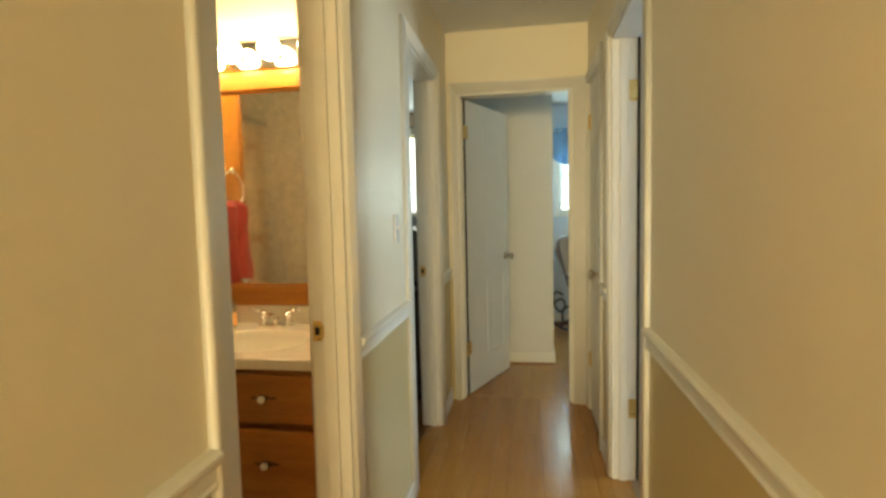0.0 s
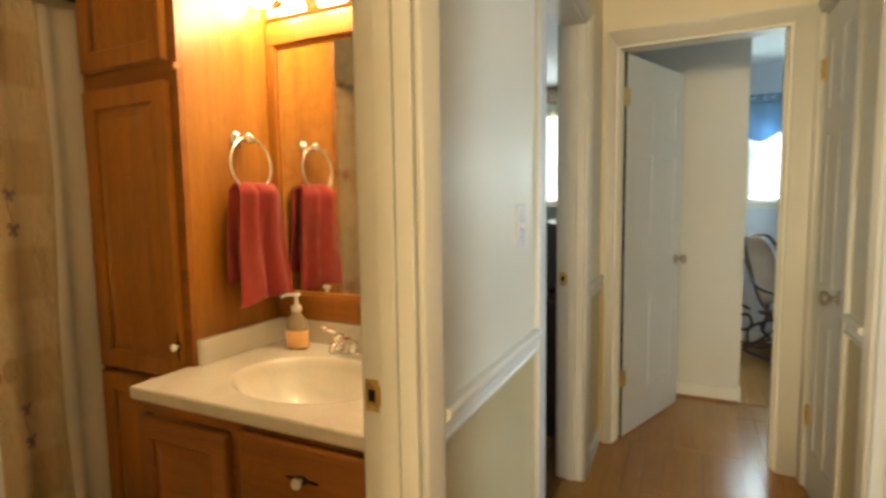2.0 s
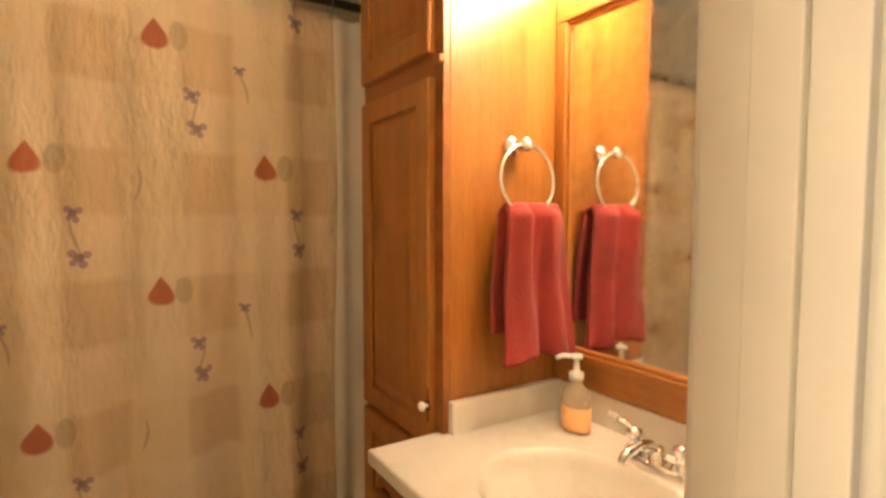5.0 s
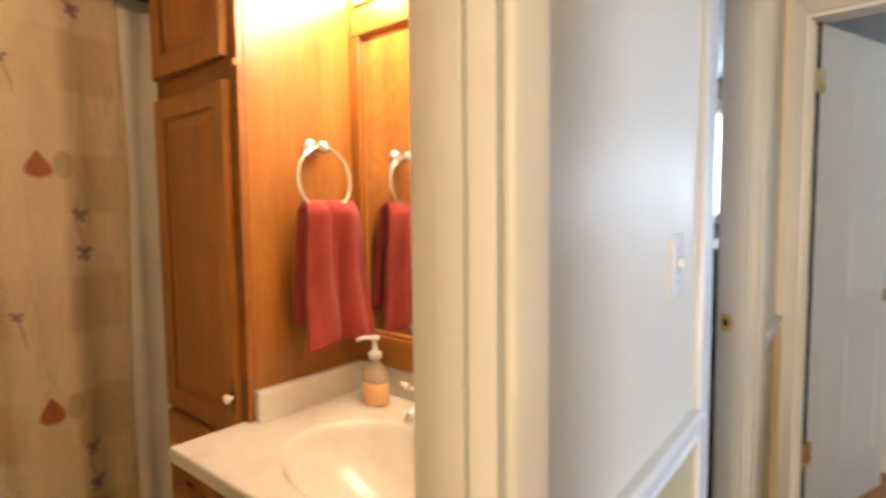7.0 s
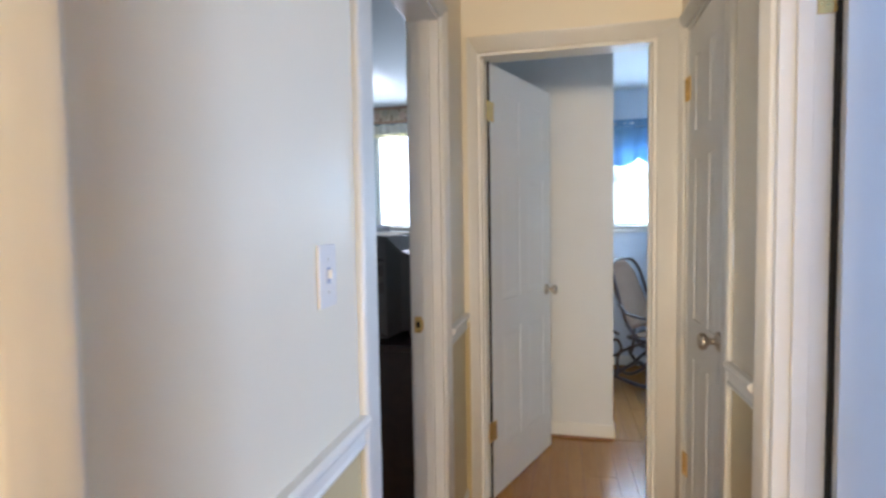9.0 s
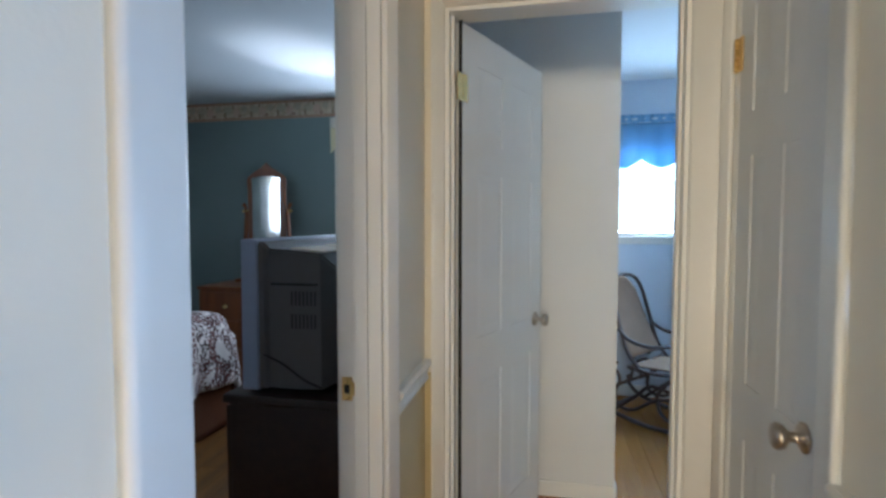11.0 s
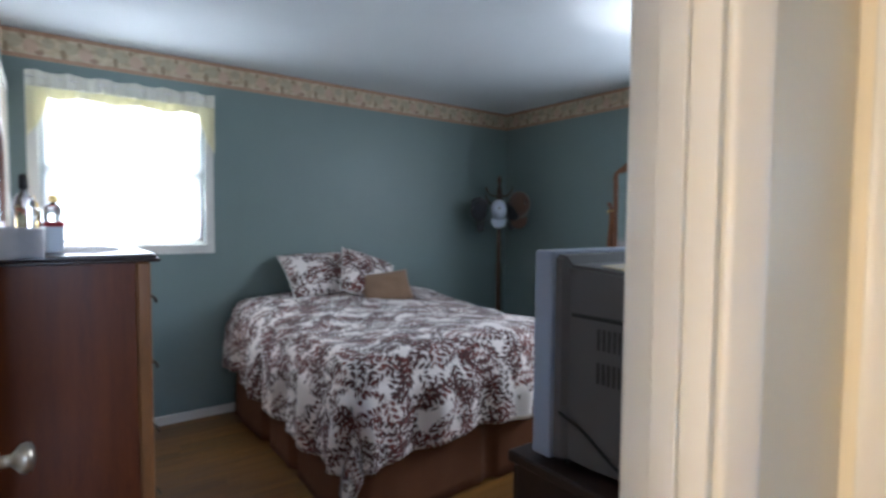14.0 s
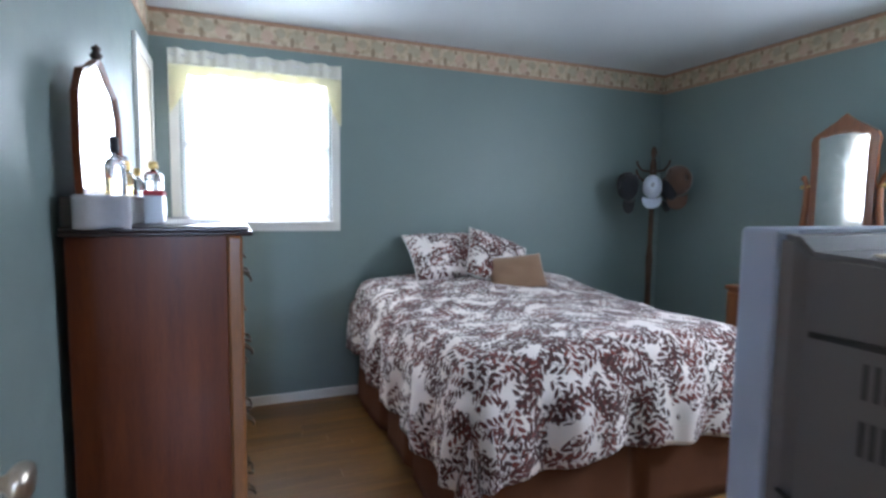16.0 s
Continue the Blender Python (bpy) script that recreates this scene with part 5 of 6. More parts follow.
def valance(name, at, turn, w, drop, label, m_head, m_fall, head, hem, tails=0.0, ruffle=0.007):
    """A gathered valance on a rod; local x along the wall, y outwards to the wall."""
    root = thing(name, at, label, "valance", turn=turn)
    bm = bmesh.new()
    sheet(bm, 120, 6, lambda u, v: Vector((u * w, -0.05 + 0.008 * math.sin(u * w * 90) + 0.006 * math.sin(u * w * 37), -head * v + 0.012 + ruffle * math.sin(u * w * 38) * (1 - v))), lambda u, v: (u * w, v * head))
    solid(part("heading", bm, m_head, root), 0.003)
    bm = bmesh.new()

    def fall(u, v):
        x = u * w
        low = drop + hem * abs(math.sin(x * math.pi / 0.28)) - hem
        if tails:
            e = min(u, 1 - u)
            low += tails * max(0.0, 1 - e / 0.1) ** 0.6
        return Vector((x, -0.048 + 0.014 * math.sin(x * 46 + 0.4) * (0.4 + v) * 0.7, -head - (low - head) * v + 0.01))
    sheet(bm, 140, 14, fall, lambda u, v: (u * w, v * drop))
    solid(part("fall", bm, m_fall, root), 0.0015)
    bm = bmesh.new()
    tube(bm, [(0, 0, -0.02), (0, -0.045, -0.02), (w, -0.045, -0.02), (w, 0, -0.02)], 0.006, 8)
    part("rod", bm, M_PORC, root)
    return root


valance("window_valance", (BX, 2.50, 2.185), 90, 1.0, 0.145, "cream lace valance over the bedroom window", M_VALHEAD, M_VOILE, 0.085, 0.02, 0.24)
valance("window_valance", (WINB[0] - 0.06, 6.2, 2.15), 0, WINB[1] - WINB[0] + 0.12, 0.40, "blue scalloped valance over the back room window", M_BLUEVAL, M_BLUEVAL, 0.06, 0.07, 0.0, 0.002)
valance("window_valance", (WIN2[0] - 0.08, BY1, 2.235), 0, WIN2[1] - WIN2[0] + 0.16, 0.12, "cream lace valance over the bedroom side window", M_VALHEAD, M_VOILE, 0.085, 0.02, 0.2)


def roller(name, at, turn, w, h, label):
    root = thing(name, at, label, "window blind", turn=turn)
    bm = bmesh.new()
    grid(bm, 6, 10, lambda u, v: Vector((u * w, 0.026 + 0.002 * math.sin(v * 7), -h * v)))
    solid(part("cloth", bm, voile("white blind cloth", (0.85, 0.86, 0.85), 0.75), root), 0.001)
    bm = bmesh.new()
    tube(bm, [(0.0, 0.026, -h), (w, 0.026, -h)], 0.006, 8)
    part("hem_bar", bm, M_PORC, root)
    return root


roller("roller_blind", (BX, WIN1[0] + 0.01, WIN1[3] - 0.005), 90, WIN1[1] - WIN1[0] - 0.02, WIN1[3] - WIN1[2] - 0.04, "white translucent blind glowing in the bedroom window")
roller("roller_blind", (WINB[0] + 0.01, 6.2, WINB[3] - 0.005), 0, WINB[1] - WINB[0] - 0.02, WINB[3] - WINB[2] - 0.06, "white translucent blind in the back room window")

# closet door in the bedroom's left wall
cl = thing("door_bedroom_closet", (-3.78, BY0, 0), "beige closet door in a white frame", "door", kind="structure")
for n, row in (("side_casing", (0.22, 0.285, 0.0, 0.02, 0, 2.06)), ("side_casing", (-0.285, -0.22, 0.0, 0.02, 0, 2.06)), ("head_casing", (-0.285, 0.285, 0.0, 0.021, 2.06, 2.125))):
    part(n, boxes(row, bevel=0.003), M_TRIM, cl)
part("leaf", boxes((-0.22, 0.22, 0.001, 0.01, 0.01, 2.06), bevel=0.002), plain("beige closet door", (0.55, 0.47, 0.36), 0.5), cl)

# tall chest of drawers
QX0, QX1, QY0, QY1, QH = -3.08, -2.165, 2.425, 2.85, 1.225
chest = thing("chest_of_drawers", ((QX0 + QX1) / 2, (QY0 + QY1) / 2, 0), "tall dark cherry chest of drawers against the wall", "chest")
qs = Matrix.Translation((-(QX0 + QX1) / 2, -(QY0 + QY1) / 2, 0))
part("side_panel", boxes((QX1 - 0.02, QX1, QY0, QY1 - 0.04, 0.06, QH), bevel=0.002), M_CHERRY, chest)
part("side_panel", boxes((QX0, QX0 + 0.02, QY0, QY1 - 0.04, 0.06, QH), bevel=0.002), M_CHERRY, chest)
for x in (QX1 - 0.035, QX0):
    part("front_post", boxes((x, x + 0.037, QY1 - 0.04, QY1 + 0.002, 0.0, QH), bevel=0.008), M_CHERRYX, chest, "lighter rounded front post")
part("back_panel", boxes((QX0 + 0.02, QX1 - 0.02, QY0, QY0 + 0.01, 0.06, QH)), M_CHERRY, chest)
part("plinth", boxes((QX0 + 0.02, QX1 - 0.02, QY0 + 0.01, QY1 - 0.02, 0.04, 0.10), bevel=0.004), M_CHERRY, chest)
part("top", boxes((QX0 - 0.02, QX1 + 0.02, QY0 - 0.01, QY1 + 0.03, QH, QH + 0.012), (QX0 - 0.012, QX1 + 0.012, QY0 - 0.01, QY1 + 0.02, QH + 0.012, QH + 0.026), bevel=0.005), M_ESPRESSO, chest)
for k in range(5):
    z0 = 0.11 + k * 0.222
    d = part("drawer_front", boxes((QX0 + 0.04, QX1 - 0.04, QY1 - 0.03, QY1 - 0.006, z0, z0 + 0.212), bevel=0.006), M_CHERRYX, chest)
    for x in (QX0 + 0.2, QX1 - 0.2):
        bm = bmesh.new()
        tube(bm, spline([(x - 0.04, QY1 - 0.006, z0 + 0.11), (x - 0.036, QY1 + 0.018, z0 + 0.1), (x, QY1 + 0.022, z0 + 0.09), (x + 0.036, QY1 + 0.018, z0 + 0.1), (x + 0.04, QY1 - 0.006, z0 + 0.11)], 5), 0.004, 8)
        part("pull", bm, M_BRONZE, d, "dark bronze bail pull")
    bm = bmesh.new()
    tube(bm, spline([(QX1 - 0.075, QY1 - 0.006, z0 + 0.12), (QX1 - 0.07, QY1 + 0.02, z0 + 0.1), (QX1 - 0.06, QY1 + 0.024, z0 + 0.085), (QX1 - 0.05, QY1 + 0.02, z0 + 0.1), (QX1 - 0.045, QY1 - 0.006, z0 + 0.12)], 4), 0.004, 8)
    part("pull", bm, M_BRONZE, d, "dark bronze bail pull")
part("deck", boxes((QX0 + 0.05, QX1 + 0.01, QY0 - 0.005, QY0 + 0.15, QH + 0.026, QH + 0.105), bevel=0.006), M_ESPRESSO, chest, "raised back shelf")
under(chest, qs)

DZ = QH + 0.105
cm = thing("chest_mirror", (-2.47, 2.455, DZ), "framed tilting mirror with carved crest on the chest", "mirror")
prof = [(-0.27, 0.0), (0.27, 0.0), (0.285, 0.12), (0.275, 0.27), (0.22, 0.34), (0.12, 0.37), (0.05, 0.40), (0.0, 0.415), (-0.05, 0.40), (-0.12, 0.37), (-0.22, 0.34), (-0.275, 0.27), (-0.285, 0.12)]
inner = [(x * 0.92, 0.022 + z * 0.905) for x, z in prof]
bm = bmesh.new()
n = len(prof)
for y0, y1, a, b in ((-0.008, 0.012, prof, inner),):
    o0 = [bm.verts.new((x, y0, z)) for x, z in a]
    o1 = [bm.verts.new((x, y1, z)) for x, z in a]
    i0 = [bm.verts.new((x, y0, z)) for x, z in b]
    i1 = [bm.verts.new((x, y1 - 0.008, z)) for x, z in b]
    for i in range(n):
        j = (i + 1) % n
        for q in ((o0[i], o0[j], o1[j], o1[i]), (o1[i], o1[j], i1[j], i1[i]), (i1[i], i1[j], i0[j], i0[i]), (i0[i], i0[j], o0[j], o0[i])):
            bm.faces.new(q)
part("frame", bm, M_CHERRY, cm)
bm = bmesh.new()
prism(bm, [(x, z) for x, z in inner], "y", -0.006, 0.001)
part("glass", bm, M_MIRROR, cm, "clear mirror glass")
bm = bmesh.new()
lathe(bm, [(0, 0), (0.012, 0), (0.018, 0.015), (0.01, 0.026), (0.014, 0.036), (0.0, 0.05)], Matrix.Translation((0, 0, 0.41)), 12)
part("finial", bm, M_ESPRESSO, cm)

lace = thing("lace_runner", (-2.25, 2.51, DZ), "white lace runner hanging over the chest shelf", "runner")
bm = bmesh.new()


def lace_at(u, v):
    s = u * 0.38
    y = -0.06 + 0.13 * v
    if s < 0.26:
        return Vector((-0.16 + s, y, 0.003))
    d = s - 0.26
    return Vector((0.102 + 0.003 * math.sin(v * 9), y, 0.003 - d * (0.72 + 0.02 * math.sin(v * 7))))


grid(bm, 30, 16, lace_at)
solid(part("cloth", bm, cloth("greyish lace", (0.5, 0.48, 0.5), weave=220, var=0.2, bump=0.6), lace), 0.002)


def bottle(at, h, r, body, cap, label, shape="round"):
    root = thing("perfume_bottle", at, label, "bottle", "bottles on the chest")
    bm = bmesh.new()
    sq = 4 if shape == "square" else 20
    lathe(bm, [(0, 0), (r * 0.95, 0), (r, 0.004), (r, h * 0.5), (r * 0.75, h * 0.6), (r * 0.3, h * 0.66), (r * 0.3, h * 0.74), (0, h * 0.74)], Matrix.Rotation(0.6, 4, "Z"), sq)
    part("flask", bm, body, root)
    bm = bmesh.new()
    lathe(bm, [(0, h * 0.72), (r * 0.42, h * 0.72), (r * 0.46, h * 0.8), (r * 0.4, h * 0.97), (0, h)], steps=14)
    part("stopper", bm, cap, root)
    return root


M_CLEAR = glassy("clear bottle glass", (0.95, 0.97, 1.0), 0.03)
M_AMBER = glassy("amber perfume", (0.9, 0.7, 0.35), 0.05)
bottle((-2.22, 2.535, DZ + 0.003), 0.16, 0.026, M_CLEAR, M_BLACK, "tall clear perfume bottle with a black cap")
bottle((-2.30, 2.55, DZ + 0.003), 0.10, 0.026, M_AMBER, M_BRASS, "amber perfume bottle with a gold cap", "square")
bottle((-2.39, 2.53, DZ + 0.003), 0.12, 0.02, M_CLEAR, M_CLEAR, "cut glass perfume bottle with a glass stopper")
bottle((-2.44, 2.555, DZ + 0.001), 0.09, 0.025, M_CLEAR, M_BRASS, "small clear perfume bottle", "square")
tray = thing("red_box", (-2.42, 2.60, QH + 0.026), "small frosted plastic box with a red lid on the chest", "box")
part("body", boxes((-0.05, 0.05, -0.02, 0.03, 0.0, 0.085), bevel=0.003), plain("frosted plastic", (0.45, 0.48, 0.5), 0.3), tray)
part("lid", boxes((-0.052, 0.052, -0.022, 0.032, 0.085, 0.1), bevel=0.003), cloth("red lid", (0.45, 0.05, 0.06)), tray, "red lid")
bottle((-2.40, 2.605, QH + 0.126), 0.09, 0.03, M_CLEAR, M_BRASS, "squat clear perfume bottle standing on the box", "square")
doily = thing("doily", (-2.55, 2.68, QH + 0.0262), "round white doily on the chest top", "doily")
bm = bmesh.new()
lathe(bm, [(0, 0), (0.14, 0), (0.15, 0.001), (0.14, 0.0025), (0, 0.003)], Matrix.Diagonal((1.7, 0.8, 1, 1)), 40)
part("cloth", bm, M_WHITECLOTH, doily)

# television on its stand
stand = thing("tv_stand", (-0.955, 3.96, 0), "low espresso brown television stand with doors", "tv stand")
part("body", boxes((-0.255, 0.29, -0.39, 0.40, 0.05, 0.725), bevel=0.004), M_ESPRESSO, stand)
part("top", boxes((-0.275, 0.30, -0.405, 0.415, 0.725, 0.755), bevel=0.006), M_ESPRESSO, stand)
part("plinth", boxes((-0.24, 0.28, -0.37, 0.38, 0.0, 0.05)), M_ESPRESSO, stand)
for y0, y1 in ((-0.385, -0.005), (0.005, 0.385)):
    d = part("door", boxes((-0.273, -0.256, y0, y1, 0.07, 0.71), bevel=0.003), M_ESPRESSO, stand)
    bm = bmesh.new()
    lathe(bm, [(0, 0), (0.012, 0), (0.01, 0.01), (0.015, 0.02), (0, 0.026)], pose(-0.273, (y0 + y1) / 2 + (0.15 if y0 < 0 else -0.15), 0.45, 0, -90, 0), 12)
    part("knob", bm, M_NICKEL, d)

tv = thing("television", (-1.012, 3.94, 0.756), "bulky grey tube television facing the bed", "television")
# bezel: front at -x, rounded, open to the screen
y0, y1, z0, z1 = -0.36, 0.36, 0.012, 0.535
bm = bmesh.new()
for row in ((-0.155, -0.095, y0, y0 + 0.055, z0, z1), (-0.155, -0.095, y1 - 0.055, y1, z0, z1), (-0.155, -0.095, y0 + 0.055, y1 - 0.055, z1 - 0.055, z1), (-0.155, -0.095, y0 + 0.055, y1 - 0.055, z0, z0 + 0.085)):
    box(bm, *row, bevel=0.007)
part("bezel", bm, M_TVGREY, tv, "silver grey plastic bezel")
bm = bmesh.new()
grid(bm, 12, 12, lambda u, v: Vector((-0.128 - 0.02 * (1 - (2 * u - 1) ** 2) * (1 - (2 * v - 1) ** 2), y0 + 0.05 + (y1 - y0 - 0.1) * u, z0 + 0.08 + (z1 - z0 - 0.13) * v)))
part("screen", bm, plain("dark screen glass", (0.015, 0.018, 0.02), 0.08, var=0.02, bump=0.0), tv, "dark curved glass screen")
# shell: rings shrinking towards the rear
rings = [(-0.096, y0 + 0.012, y1 - 0.012, z0, z1 - 0.008), (-0.078, y0 + 0.02, y1 - 0.02, z0, z1 - 0.012), (-0.066, y0 + 0.034, y1 - 0.034, z0, z1 - 0.034), (0.0, y0 + 0.038, y1 - 0.038, z0, z1 - 0.038), (0.12, y0 + 0.045, y1 - 0.045, z0, z1 - 0.05), (0.17, y0 + 0.11, y1 - 0.11, z0 + 0.02, z1 - 0.12), (0.30, y0 + 0.17, y1 - 0.17, z0 + 0.04, z1 - 0.17), (0.33, y0 + 0.2, y1 - 0.2, z0 + 0.06, z1 - 0.2)]
bm = bmesh.new()
loops = [[bm.verts.new((x, a, c)) for a, c in ((ya, za), (yb, za), (yb, zb), (ya, zb))] for x, ya, yb, za, zb in rings]
for p, q in zip(loops, loops[1:]):
    for i in range(4):
        bm.faces.new((p[i], p[(i + 1) % 4], q[(i + 1) % 4], q[i]))
bm.faces.new(loops[0])
bm.faces.new(list(reversed(loops[-1])))
bmesh.ops.bevel(bm, geom=[e for e in bm.edges if abs(e.verts[0].co.x - e.verts[1].co.x) > 0.004], offset=0.008, segments=2, affect="EDGES")
part("shell", bm, M_TVDARK, tv, "charcoal plastic rear shell")
# slots and groove are dark strips on the shell, their shade put into colour
M_VENT = plain("dark grey vent plastic", (0.035, 0.034, 0.037), 0.6)
for zc in (0.33, 0.25):
    for k in range(7):
        x = 0.012 + k * 0.014
        yy = y0 + 0.038 + x * 0.058
        part("vent_slot", boxes((x, x + 0.007, yy - 0.0015, yy + 0.004, zc - 0.025, zc + 0.025)), M_VENT, tv)
part("side_groove", boxes((-0.06, 0.11, y0 + 0.033, y0 + 0.05, 0.375, 0.384)), M_BLACK, tv)
bm = bmesh.new()
tube(bm, spline([(-0.08, y0 + 0.014, 0.135), (-0.02, y0 + 0.032, 0.10), (0.06, y0 + 0.038, 0.045), (0.12, y0 + 0.042, 0.02)], 6), 0.004, 6)
part("cable", bm, M_BLACK, tv)
for z in (0.0,):
    for yy in (y0 + 0.06, y1 - 0.06):
        part("foot", boxes((-0.12, -0.07, yy - 0.02, yy + 0.02, 0.0, 0.013)), M_BLACK, tv)
        part("foot", boxes((0.18, 0.23, yy + (0.15 if yy < 0 else -0.15) - 0.02, yy + (0.15 if yy < 0 else -0.15) + 0.02, 0.0, 0.045)), M_BLACK, tv)
M_PAPER = plain("cream paper", (0.76, 0.66, 0.50), 0.7)
for at, turn, w, l, label in (((-0.955, 3.775, 1.2495), 2, 0.13, 0.25, "cream envelope lying on the television"), ((-0.96, 4.06, 1.2505), -8, 0.12, 0.2, "cream sheet of paper lying on the television")):
    paper = thing("envelope", at, label, "paper")
    part("sheet", boxes((-w / 2, w / 2, -l / 2, l / 2, 0.0, 0.004), bevel=0.001), M_PAPER, paper)
    part("flap_line", boxes((-w / 2 + 0.03, -w / 2 + 0.033, -l / 2 + 0.01, l / 2 - 0.01, 0.0042, 0.0046)), M_TVGREY, paper)
    paper.matrix_basis = pose(*at, 0, 5, turn)

# dresser with swing mirror on the far wall
dr = thing("dresser", (-2.45, 5.98, 0), "golden oak dresser against the green wall", "dresser")
part("body", boxes((-0.515, 0.52, -0.20, 0.23, 0.06, 0.80), bevel=0.004), M_MAPLE, dr)
part("top", boxes((-0.525, 0.54, -0.225, 0.24, 0.80, 0.825), bevel=0.006), M_MAPLE, dr)
part("plinth", boxes((-0.5, 0.5, -0.18, 0.22, 0.0, 0.06)), M_MAPLE, dr)
for k in range(3):
    for x0 in (-0.51, 0.005):
        d = part("drawer_front", boxes((x0, x0 + 0.505, -0.218, -0.201, 0.08 + k * 0.238, 0.305 + k * 0.238), bevel=0.006), M_MAPLE, dr)
        bm = bmesh.new()
        lathe(bm, [(0, 0), (0.01, 0), (0.009, 0.01), (0.017, 0.02), (0.014, 0.028), (0, 0.03)], pose(x0 + 0.2525, -0.218, 0.19 + k * 0.238, 90, 0, 0), 12)
        part("knob", bm, M_BRASS, d)
sm = thing("dresser_mirror", (-2.525, 6.1, 0.826), "swing mirror in a carved golden oak frame", "mirror", turn=-0.4)
sm.scale = (0.93, 1.0, 1.04)
half = [(0.0, 1.0), (0.03, 0.975), (0.05, 0.955), (0.09, 0.94), (0.15, 0.905), (0.185, 0.885), (0.2, 0.85), (0.19, 0.78), (0.187, 0.6), (0.187, 0.35), (0.19, 0.28)]
outer = half + [(-x, z) for x, z in reversed(half[1:])]
hi = [(0.0, 0.895), (0.06, 0.893), (0.11, 0.88), (0.135, 0.885), (0.15, 0.86), (0.145, 0.8), (0.145, 0.6), (0.145, 0.38), (0.145, 0.335), (0.08, 0.332), (0.0, 0.33)]
inn = hi + [(-x, z) for x, z in reversed(hi[1:-1])]
bm = bmesh.new()
prism(bm, outer, "y", -0.012, 0.012, bevel=0.004)
part("frame", bm, M_MAPLE, sm)
bm = bmesh.new()
prism(bm, inn, "y", -0.0165, -0.0135)
part("glass", bm, M_MIRROR, sm, "bevelled mirror glass")
bm = bmesh.new()
loop = [(x, -0.015, z) for x, z in inn]
tube(bm, loop, 0.006, 6, True)
part("bead", bm, M_MAPLE, sm)
for s in (-1, 1):
    bm = bmesh.new()
    tube(bm, spline([(s * 0.235, 0, 0.0), (s * 0.235, 0, 0.1), (s * 0.226, 0, 0.25), (s * 0.222, 0, 0.4), (s * 0.212, 0, 0.52), (s * 0.214, 0, 0.60), (s * 0.235, 0, 0.655), (s * 0.242, 0, 0.64)], 6), [0.028] * 6 + [0.024] * 12 + [0.02] * 12 + [0.014] * 13, 10)
    part("post", bm, M_MAPLE, sm)
    bm = bmesh.new()
    tube(bm, [(s * 0.2, 0, 0.6), (s * 0.25, 0, 0.6)], 0.012, 10)
    part("pivot", bm, M_BRASS, sm)
part("base_rail", boxes((-0.33, 0.33, -0.03, 0.03, 0.0, 0.03), bevel=0.005), M_MAPLE, sm)

# coat rack with caps
M_RACK = wood("dark oak turned wood", (0.045, 0.020, 0.010), (0.105, 0.045, 0.02), "z", 0.4, 0.15)
rack = thing("coat_rack", (-3.82, 5.93, 0), "tall turned wooden coat rack in the corner", "coat rack")
bm = bmesh.new()
lathe(bm, [(0, 0.05), (0.035, 0.05), (0.035, 0.12), (0.022, 0.16), (0.026, 0.4), (0.022, 0.7), (0.028, 0.9), (0.02, 1.0), (0.02, 1.5), (0.028, 1.56), (0.024, 1.66), (0.014, 1.7), (0.024, 1.75), (0.012, 1.79), (0, 1.795)], steps=16)
part("pole", bm, M_RACK, rack)
for k in range(4):
    bm = bmesh.new()
    a = math.pi / 4 + k * math.pi / 2
    c, s = math.cos(a), math.sin(a)
    tube(bm, spline([(0.02 * c, 0.02 * s, 0.18), (0.10 * c, 0.10 * s, 0.14), (0.17 * c, 0.17 * s, 0.03), (0.19 * c, 0.19 * s, 0.015)], 5), 0.016, 8)
    part("leg", bm, M_RACK, rack)
for k in range(6):
    bm = bmesh.new()
    a = 0.3 + k * math.pi / 3
    c, s = math.cos(a), math.sin(a)
    z = 1.60 if k % 2 else 1.52
    tube(bm, spline([(0.02 * c, 0.02 * s, z), (0.09 * c, 0.09 * s, z + 0.01), (0.135 * c, 0.135 * s, z + 0.06), (0.14 * c, 0.14 * s, z + 0.09)], 5), 0.009, 8)
    part("peg", bm, M_RACK, rack)


def cap_hat(at, turn, material, label, tilt=70, size=1.0):
    """A baseball cap hung up by its strap, crown outwards."""
    root = new("baseball_cap")
    root.matrix_basis = pose(*at, tilt, 0, turn) @ Matrix.Diagonal((size, size * 1.15, size, 1))
    tagged(root, label, "cap", "caps on the rack")
    bm = bmesh.new()
    grid(bm, 26, 8, lambda u, v: Vector((0.088 * math.cos(2 * math.pi * u) * math.cos(v * 1.5) ** 0.7, 0.1 * math.sin(2 * math.pi * u) * math.cos(v * 1.5) ** 0.7, 0.125 * math.sin(v * 1.5))), True)
    solid(part("crown", bm, material, root), 0.003)
    bm = bmesh.new()
    grid(bm, 16, 6, lambda u, v: Vector((0.088 * math.cos(math.pi * (0.08 + 0.84 * u)) * (1 + 0.05 * v), -0.06 - (0.04 + 0.085 * v) * math.sin(math.pi * (0.08 + 0.84 * u)) ** 0.6, 0.004 - 0.02 * v * math.sin(math.pi * u))))
    solid(part("brim", bm, material, root), 0.004)
    bm = bmesh.new()
    lathe(bm, [(0, 0.122), (0.008, 0.122), (0.006, 0.13), (0, 0.131)], steps=10)
    part("button", bm, material, root)
    return root


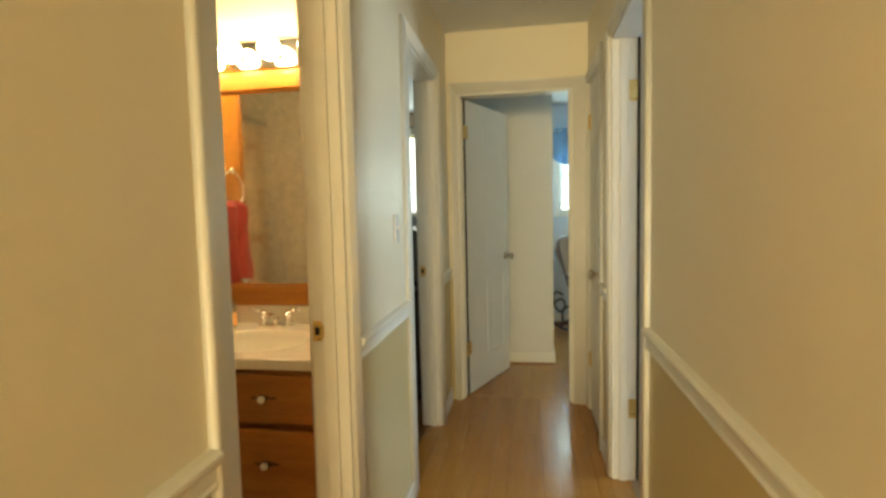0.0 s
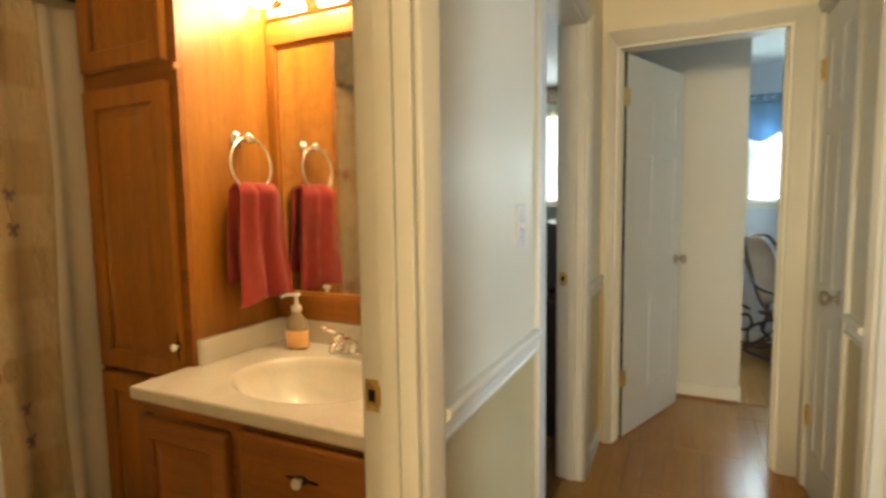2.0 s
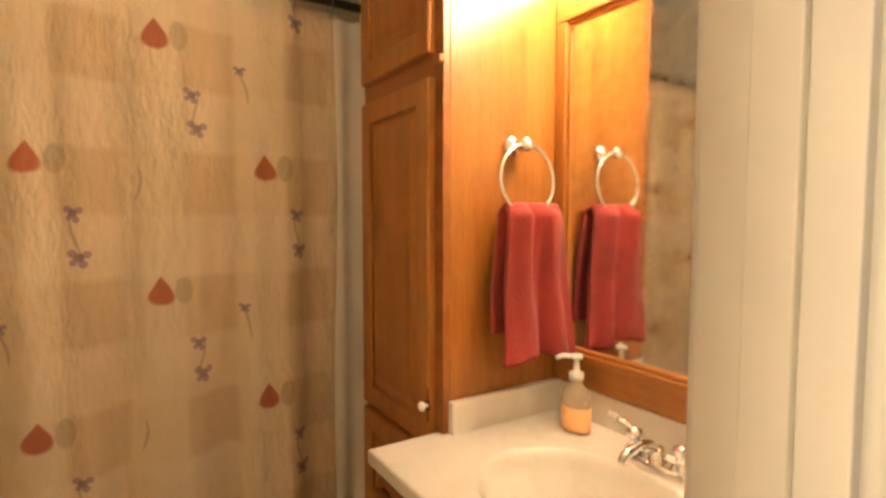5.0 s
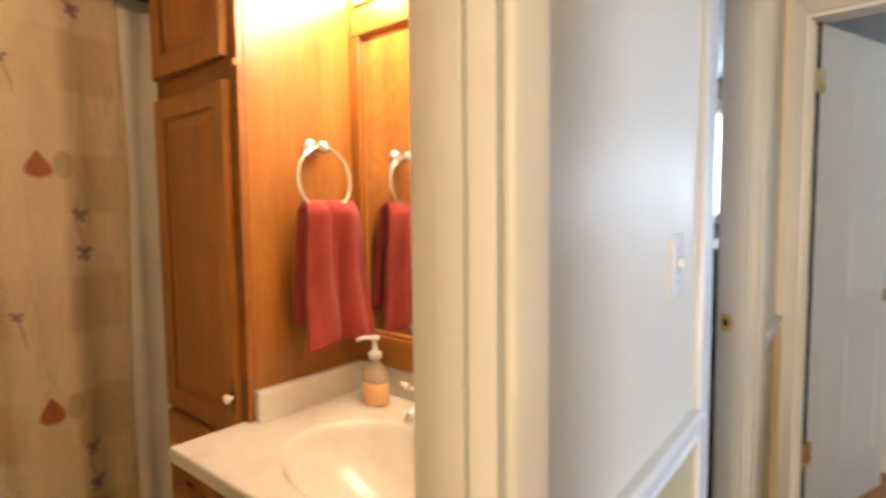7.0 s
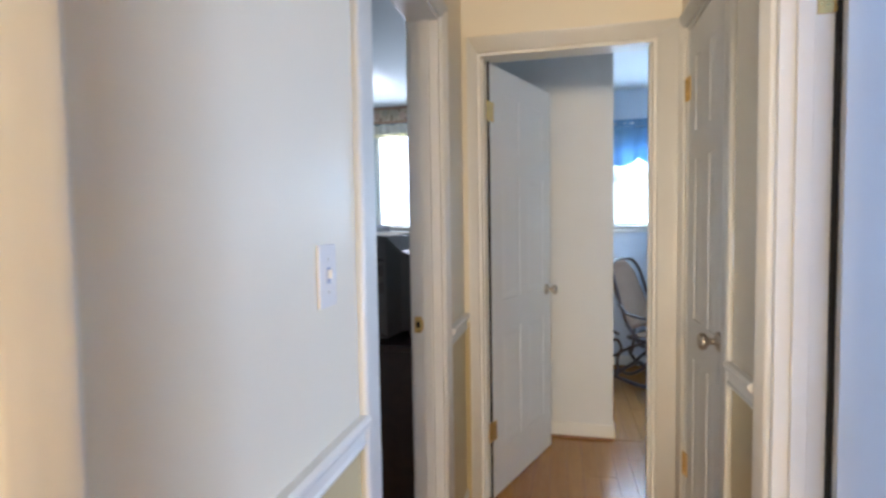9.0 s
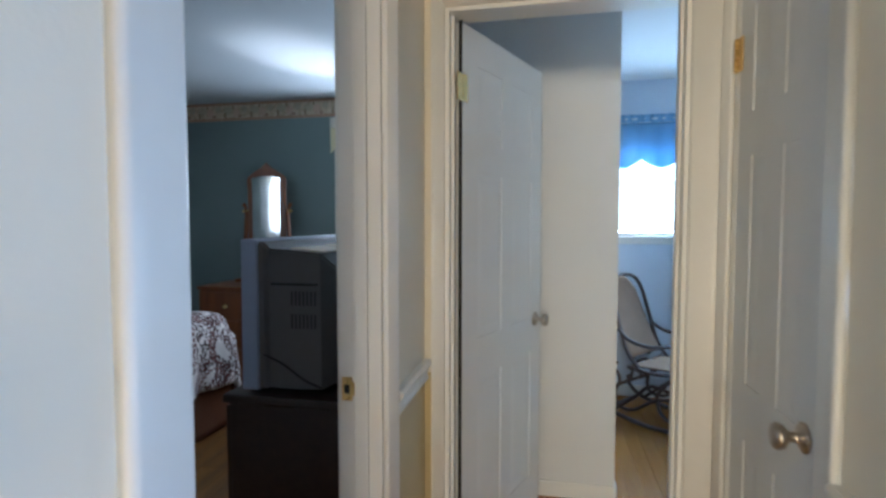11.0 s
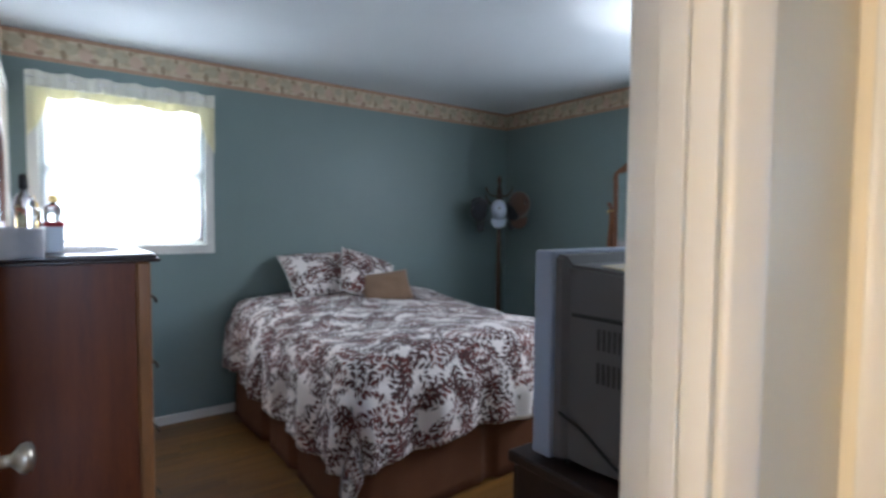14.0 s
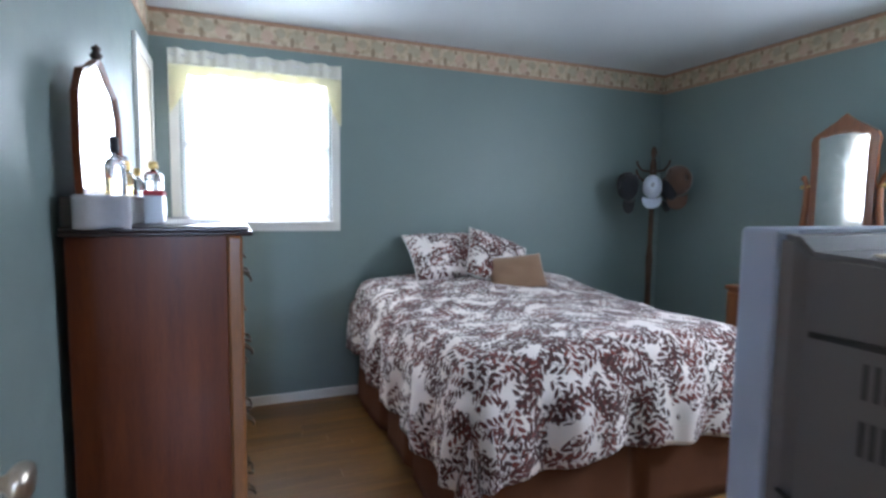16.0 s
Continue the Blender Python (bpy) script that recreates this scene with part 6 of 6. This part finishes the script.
M_CAPW = cloth("pale blue grey cap cloth", (0.52, 0.58, 0.68), weave=400)
M_CAPK = cloth("black cap cloth", (0.015, 0.017, 0.022), weave=400)
M_CAPB = cloth("brown cap cloth", (0.13, 0.07, 0.045), weave=400)
cap_hat((-3.70, 5.815, 1.47), 48, M_CAPW, "pale grey baseball cap hanging on the coat rack", 82, 0.78)
cap_hat((-3.83, 5.74, 1.46), -10, M_CAPK, "black baseball cap hanging on the coat rack", 78, 0.95)
cap_hat((-3.74, 5.99, 1.45), 100, M_CAPK, "black baseball cap hanging on the coat rack", 80, 0.8)
cap_hat((-3.70, 6.05, 1.52), 80, M_CAPB, "brown cap hanging on the coat rack", 80, 1.05)
cap_hat((-3.93, 5.80, 1.50), -40, M_CAPK, "black baseball cap hanging on the coat rack", 80, 0.8)

# ---- back room: bentwood rocking chair ----
rc = thing("rocking_chair", (0.655, 5.70, 0), "dark bentwood rocking chair with cane seat and back", "rocking chair", turn=-38)
rc.scale = (0.95, 0.95, 0.95)


def bent(name, pts, r=0.014, steps=7, label=""):
    bm = bmesh.new()
    tube(bm, spline(pts, steps), r, 8)
    part(name, bm, M_BENT, rc, label)


for y in (-0.23, 0.23):
    bent("rocker", [(-0.42, y, 0.20), (-0.40, y, 0.12), (-0.28, y, 0.05), (0.0, y, 0.015), (0.28, y, 0.04), (0.46, y, 0.12), (0.52, y, 0.20), (0.46, y, 0.26), (0.36, y, 0.24)], 0.015)
    bent("scroll", [(-0.40, y, 0.15), (-0.36, y, 0.30), (-0.26, y, 0.36), (-0.22, y, 0.28), (-0.30, y, 0.22), (-0.37, y, 0.33), (-0.34, y, 0.43), (-0.24, y, 0.41)], 0.012)
    bent("scroll", [(-0.28, y, 0.05), (-0.10, y, 0.20), (0.02, y, 0.30), (0.20, y, 0.26), (0.30, y, 0.14), (0.22, y, 0.07), (0.10, y, 0.12), (0.06, y, 0.24), (0.16, y, 0.38)], 0.012)
    bent("scroll", [(0.44, y, 0.12), (0.30, y, 0.22), (0.08, y, 0.22), (-0.12, y, 0.10), (-0.24, y, 0.12), (-0.24, y, 0.24), (-0.12, y, 0.32), (0.0, y, 0.38)], 0.012)
    bent("arm", [(-0.24, y, 0.66), (-0.14, y * 1.12, 0.60), (0.02, y * 1.2, 0.58), (0.2, y * 1.2, 0.61), (0.34, y * 1.15, 0.60), (0.36, y * 1.1, 0.54), (0.28, y * 1.05, 0.44), (0.18, y, 0.40)], 0.013)
    bent("back_post", [(-0.06, y * 0.95, 0.38), (-0.17, y * 0.95, 0.50), (-0.24, y * 0.95, 0.70), (-0.31, y * 0.9, 0.92), (-0.345, y * 0.6, 1.01), (-0.355, 0, 1.03)], 0.014)
    bent("side_rail", [(-0.16, y, 0.40), (0.05, y, 0.39), (0.28, y, 0.43)], 0.014)
for x, z in ((-0.14, 0.39), (0.27, 0.42), (-0.3, 0.075), (0.3, 0.065)):
    bent("cross_rail", [(x, -0.23, z), (x, 0.0, z), (x, 0.23, z)], 0.012)
bm = bmesh.new()
grid(bm, 12, 10, lambda u, v: Vector((-0.15 + 0.42 * u, -0.21 + 0.42 * v, 0.405 + 0.03 * u - 0.012 * math.sin(math.pi * u) * math.sin(math.pi * v))))
solid(part("seat", bm, M_CANE, rc, "woven cane seat"), 0.012)
bm = bmesh.new()


def back_at(u, v):
    h = v * 0.56
    wide = 0.205 * (1 - max(0.0, v - 0.72) ** 2 * 8)
    return Vector((-0.15 - 0.2 * v + 0.05 * (1 - v) ** 2 - 0.05, (u - 0.5) * 2 * wide, 0.46 + h))


grid(bm, 10, 14, back_at)
solid(part("back", bm, M_CANE, rc, "woven cane back"), 0.012)

# ---- floor planks ----
def plank_mesh(name, w, l, material):
    bm = bmesh.new()
    t, e = 0.003, 0.0006
    lo = [bm.verts.new((x, y, -t)) for x, y in ((0, 0), (w, 0), (w, l), (0, l))]
    hi = [bm.verts.new((x, y, 0)) for x, y in ((e, e), (w - e, e), (w - e, l - e), (e, l - e))]
    bm.faces.new(hi)
    for i in range(4):
        bm.faces.new((lo[i], lo[(i + 1) % 4], hi[(i + 1) % 4], hi[i]))
    me = bpy.data.meshes.new(name)
    bm.to_mesh(me)
    bm.free()
    me.materials.append(material)
    return me


def lay(floor, x0, x1, y0, y1, w, lengths, material):
    """Planks along y in staggered rows; alike lengths share a mesh."""
    rng = random.Random(floor.name)
    made = {}
    x = x0
    while x < x1 - 0.004:
        ww = round(min(w, x1 - x), 4)
        y = y0
        first = rng.choice(lengths) * rng.choice((0.35, 0.6, 0.85, 1.0))
        n = 0
        while y < y1 - 0.004:
            l = round(min(first if n == 0 else rng.choice(lengths), y1 - y), 2)
            if l < 0.01:
                break
            key = (ww, l)
            if key not in made:
                made[key] = plank_mesh("plank", ww - 0.0006, l - 0.0006, material)
            ob = new("plank", made[key])
            ob.location = (x, y, 0.0)
            ob.parent = floor
            y += l
            n += 1
        x += w


lay(floor_hall, LEFT + 0.0005, RIGHT, -1.4, END + 0.085, 0.083, (0.9, 1.2, 1.5), M_OAK_FLOOR)
lay(floor_hall, LEFT - 0.085, LEFT, BED[0], BED[1], 0.085, (0.69,), M_OAK_FLOOR)
lay(floor_hall, RIGHT, RIGHT + 0.085, SIDE[0], SIDE[1], 0.085, (0.7,), M_OAK_FLOOR)
lay(floor_back, LEFT - 0.05, 2.6, END + 0.0855, 4.52, 0.083, (0.9,), M_OAK_FLOOR)
lay(floor_back, 0.19, 2.6, 4.5205, 6.2, 0.083, (0.9, 1.2), M_OAK_FLOOR)
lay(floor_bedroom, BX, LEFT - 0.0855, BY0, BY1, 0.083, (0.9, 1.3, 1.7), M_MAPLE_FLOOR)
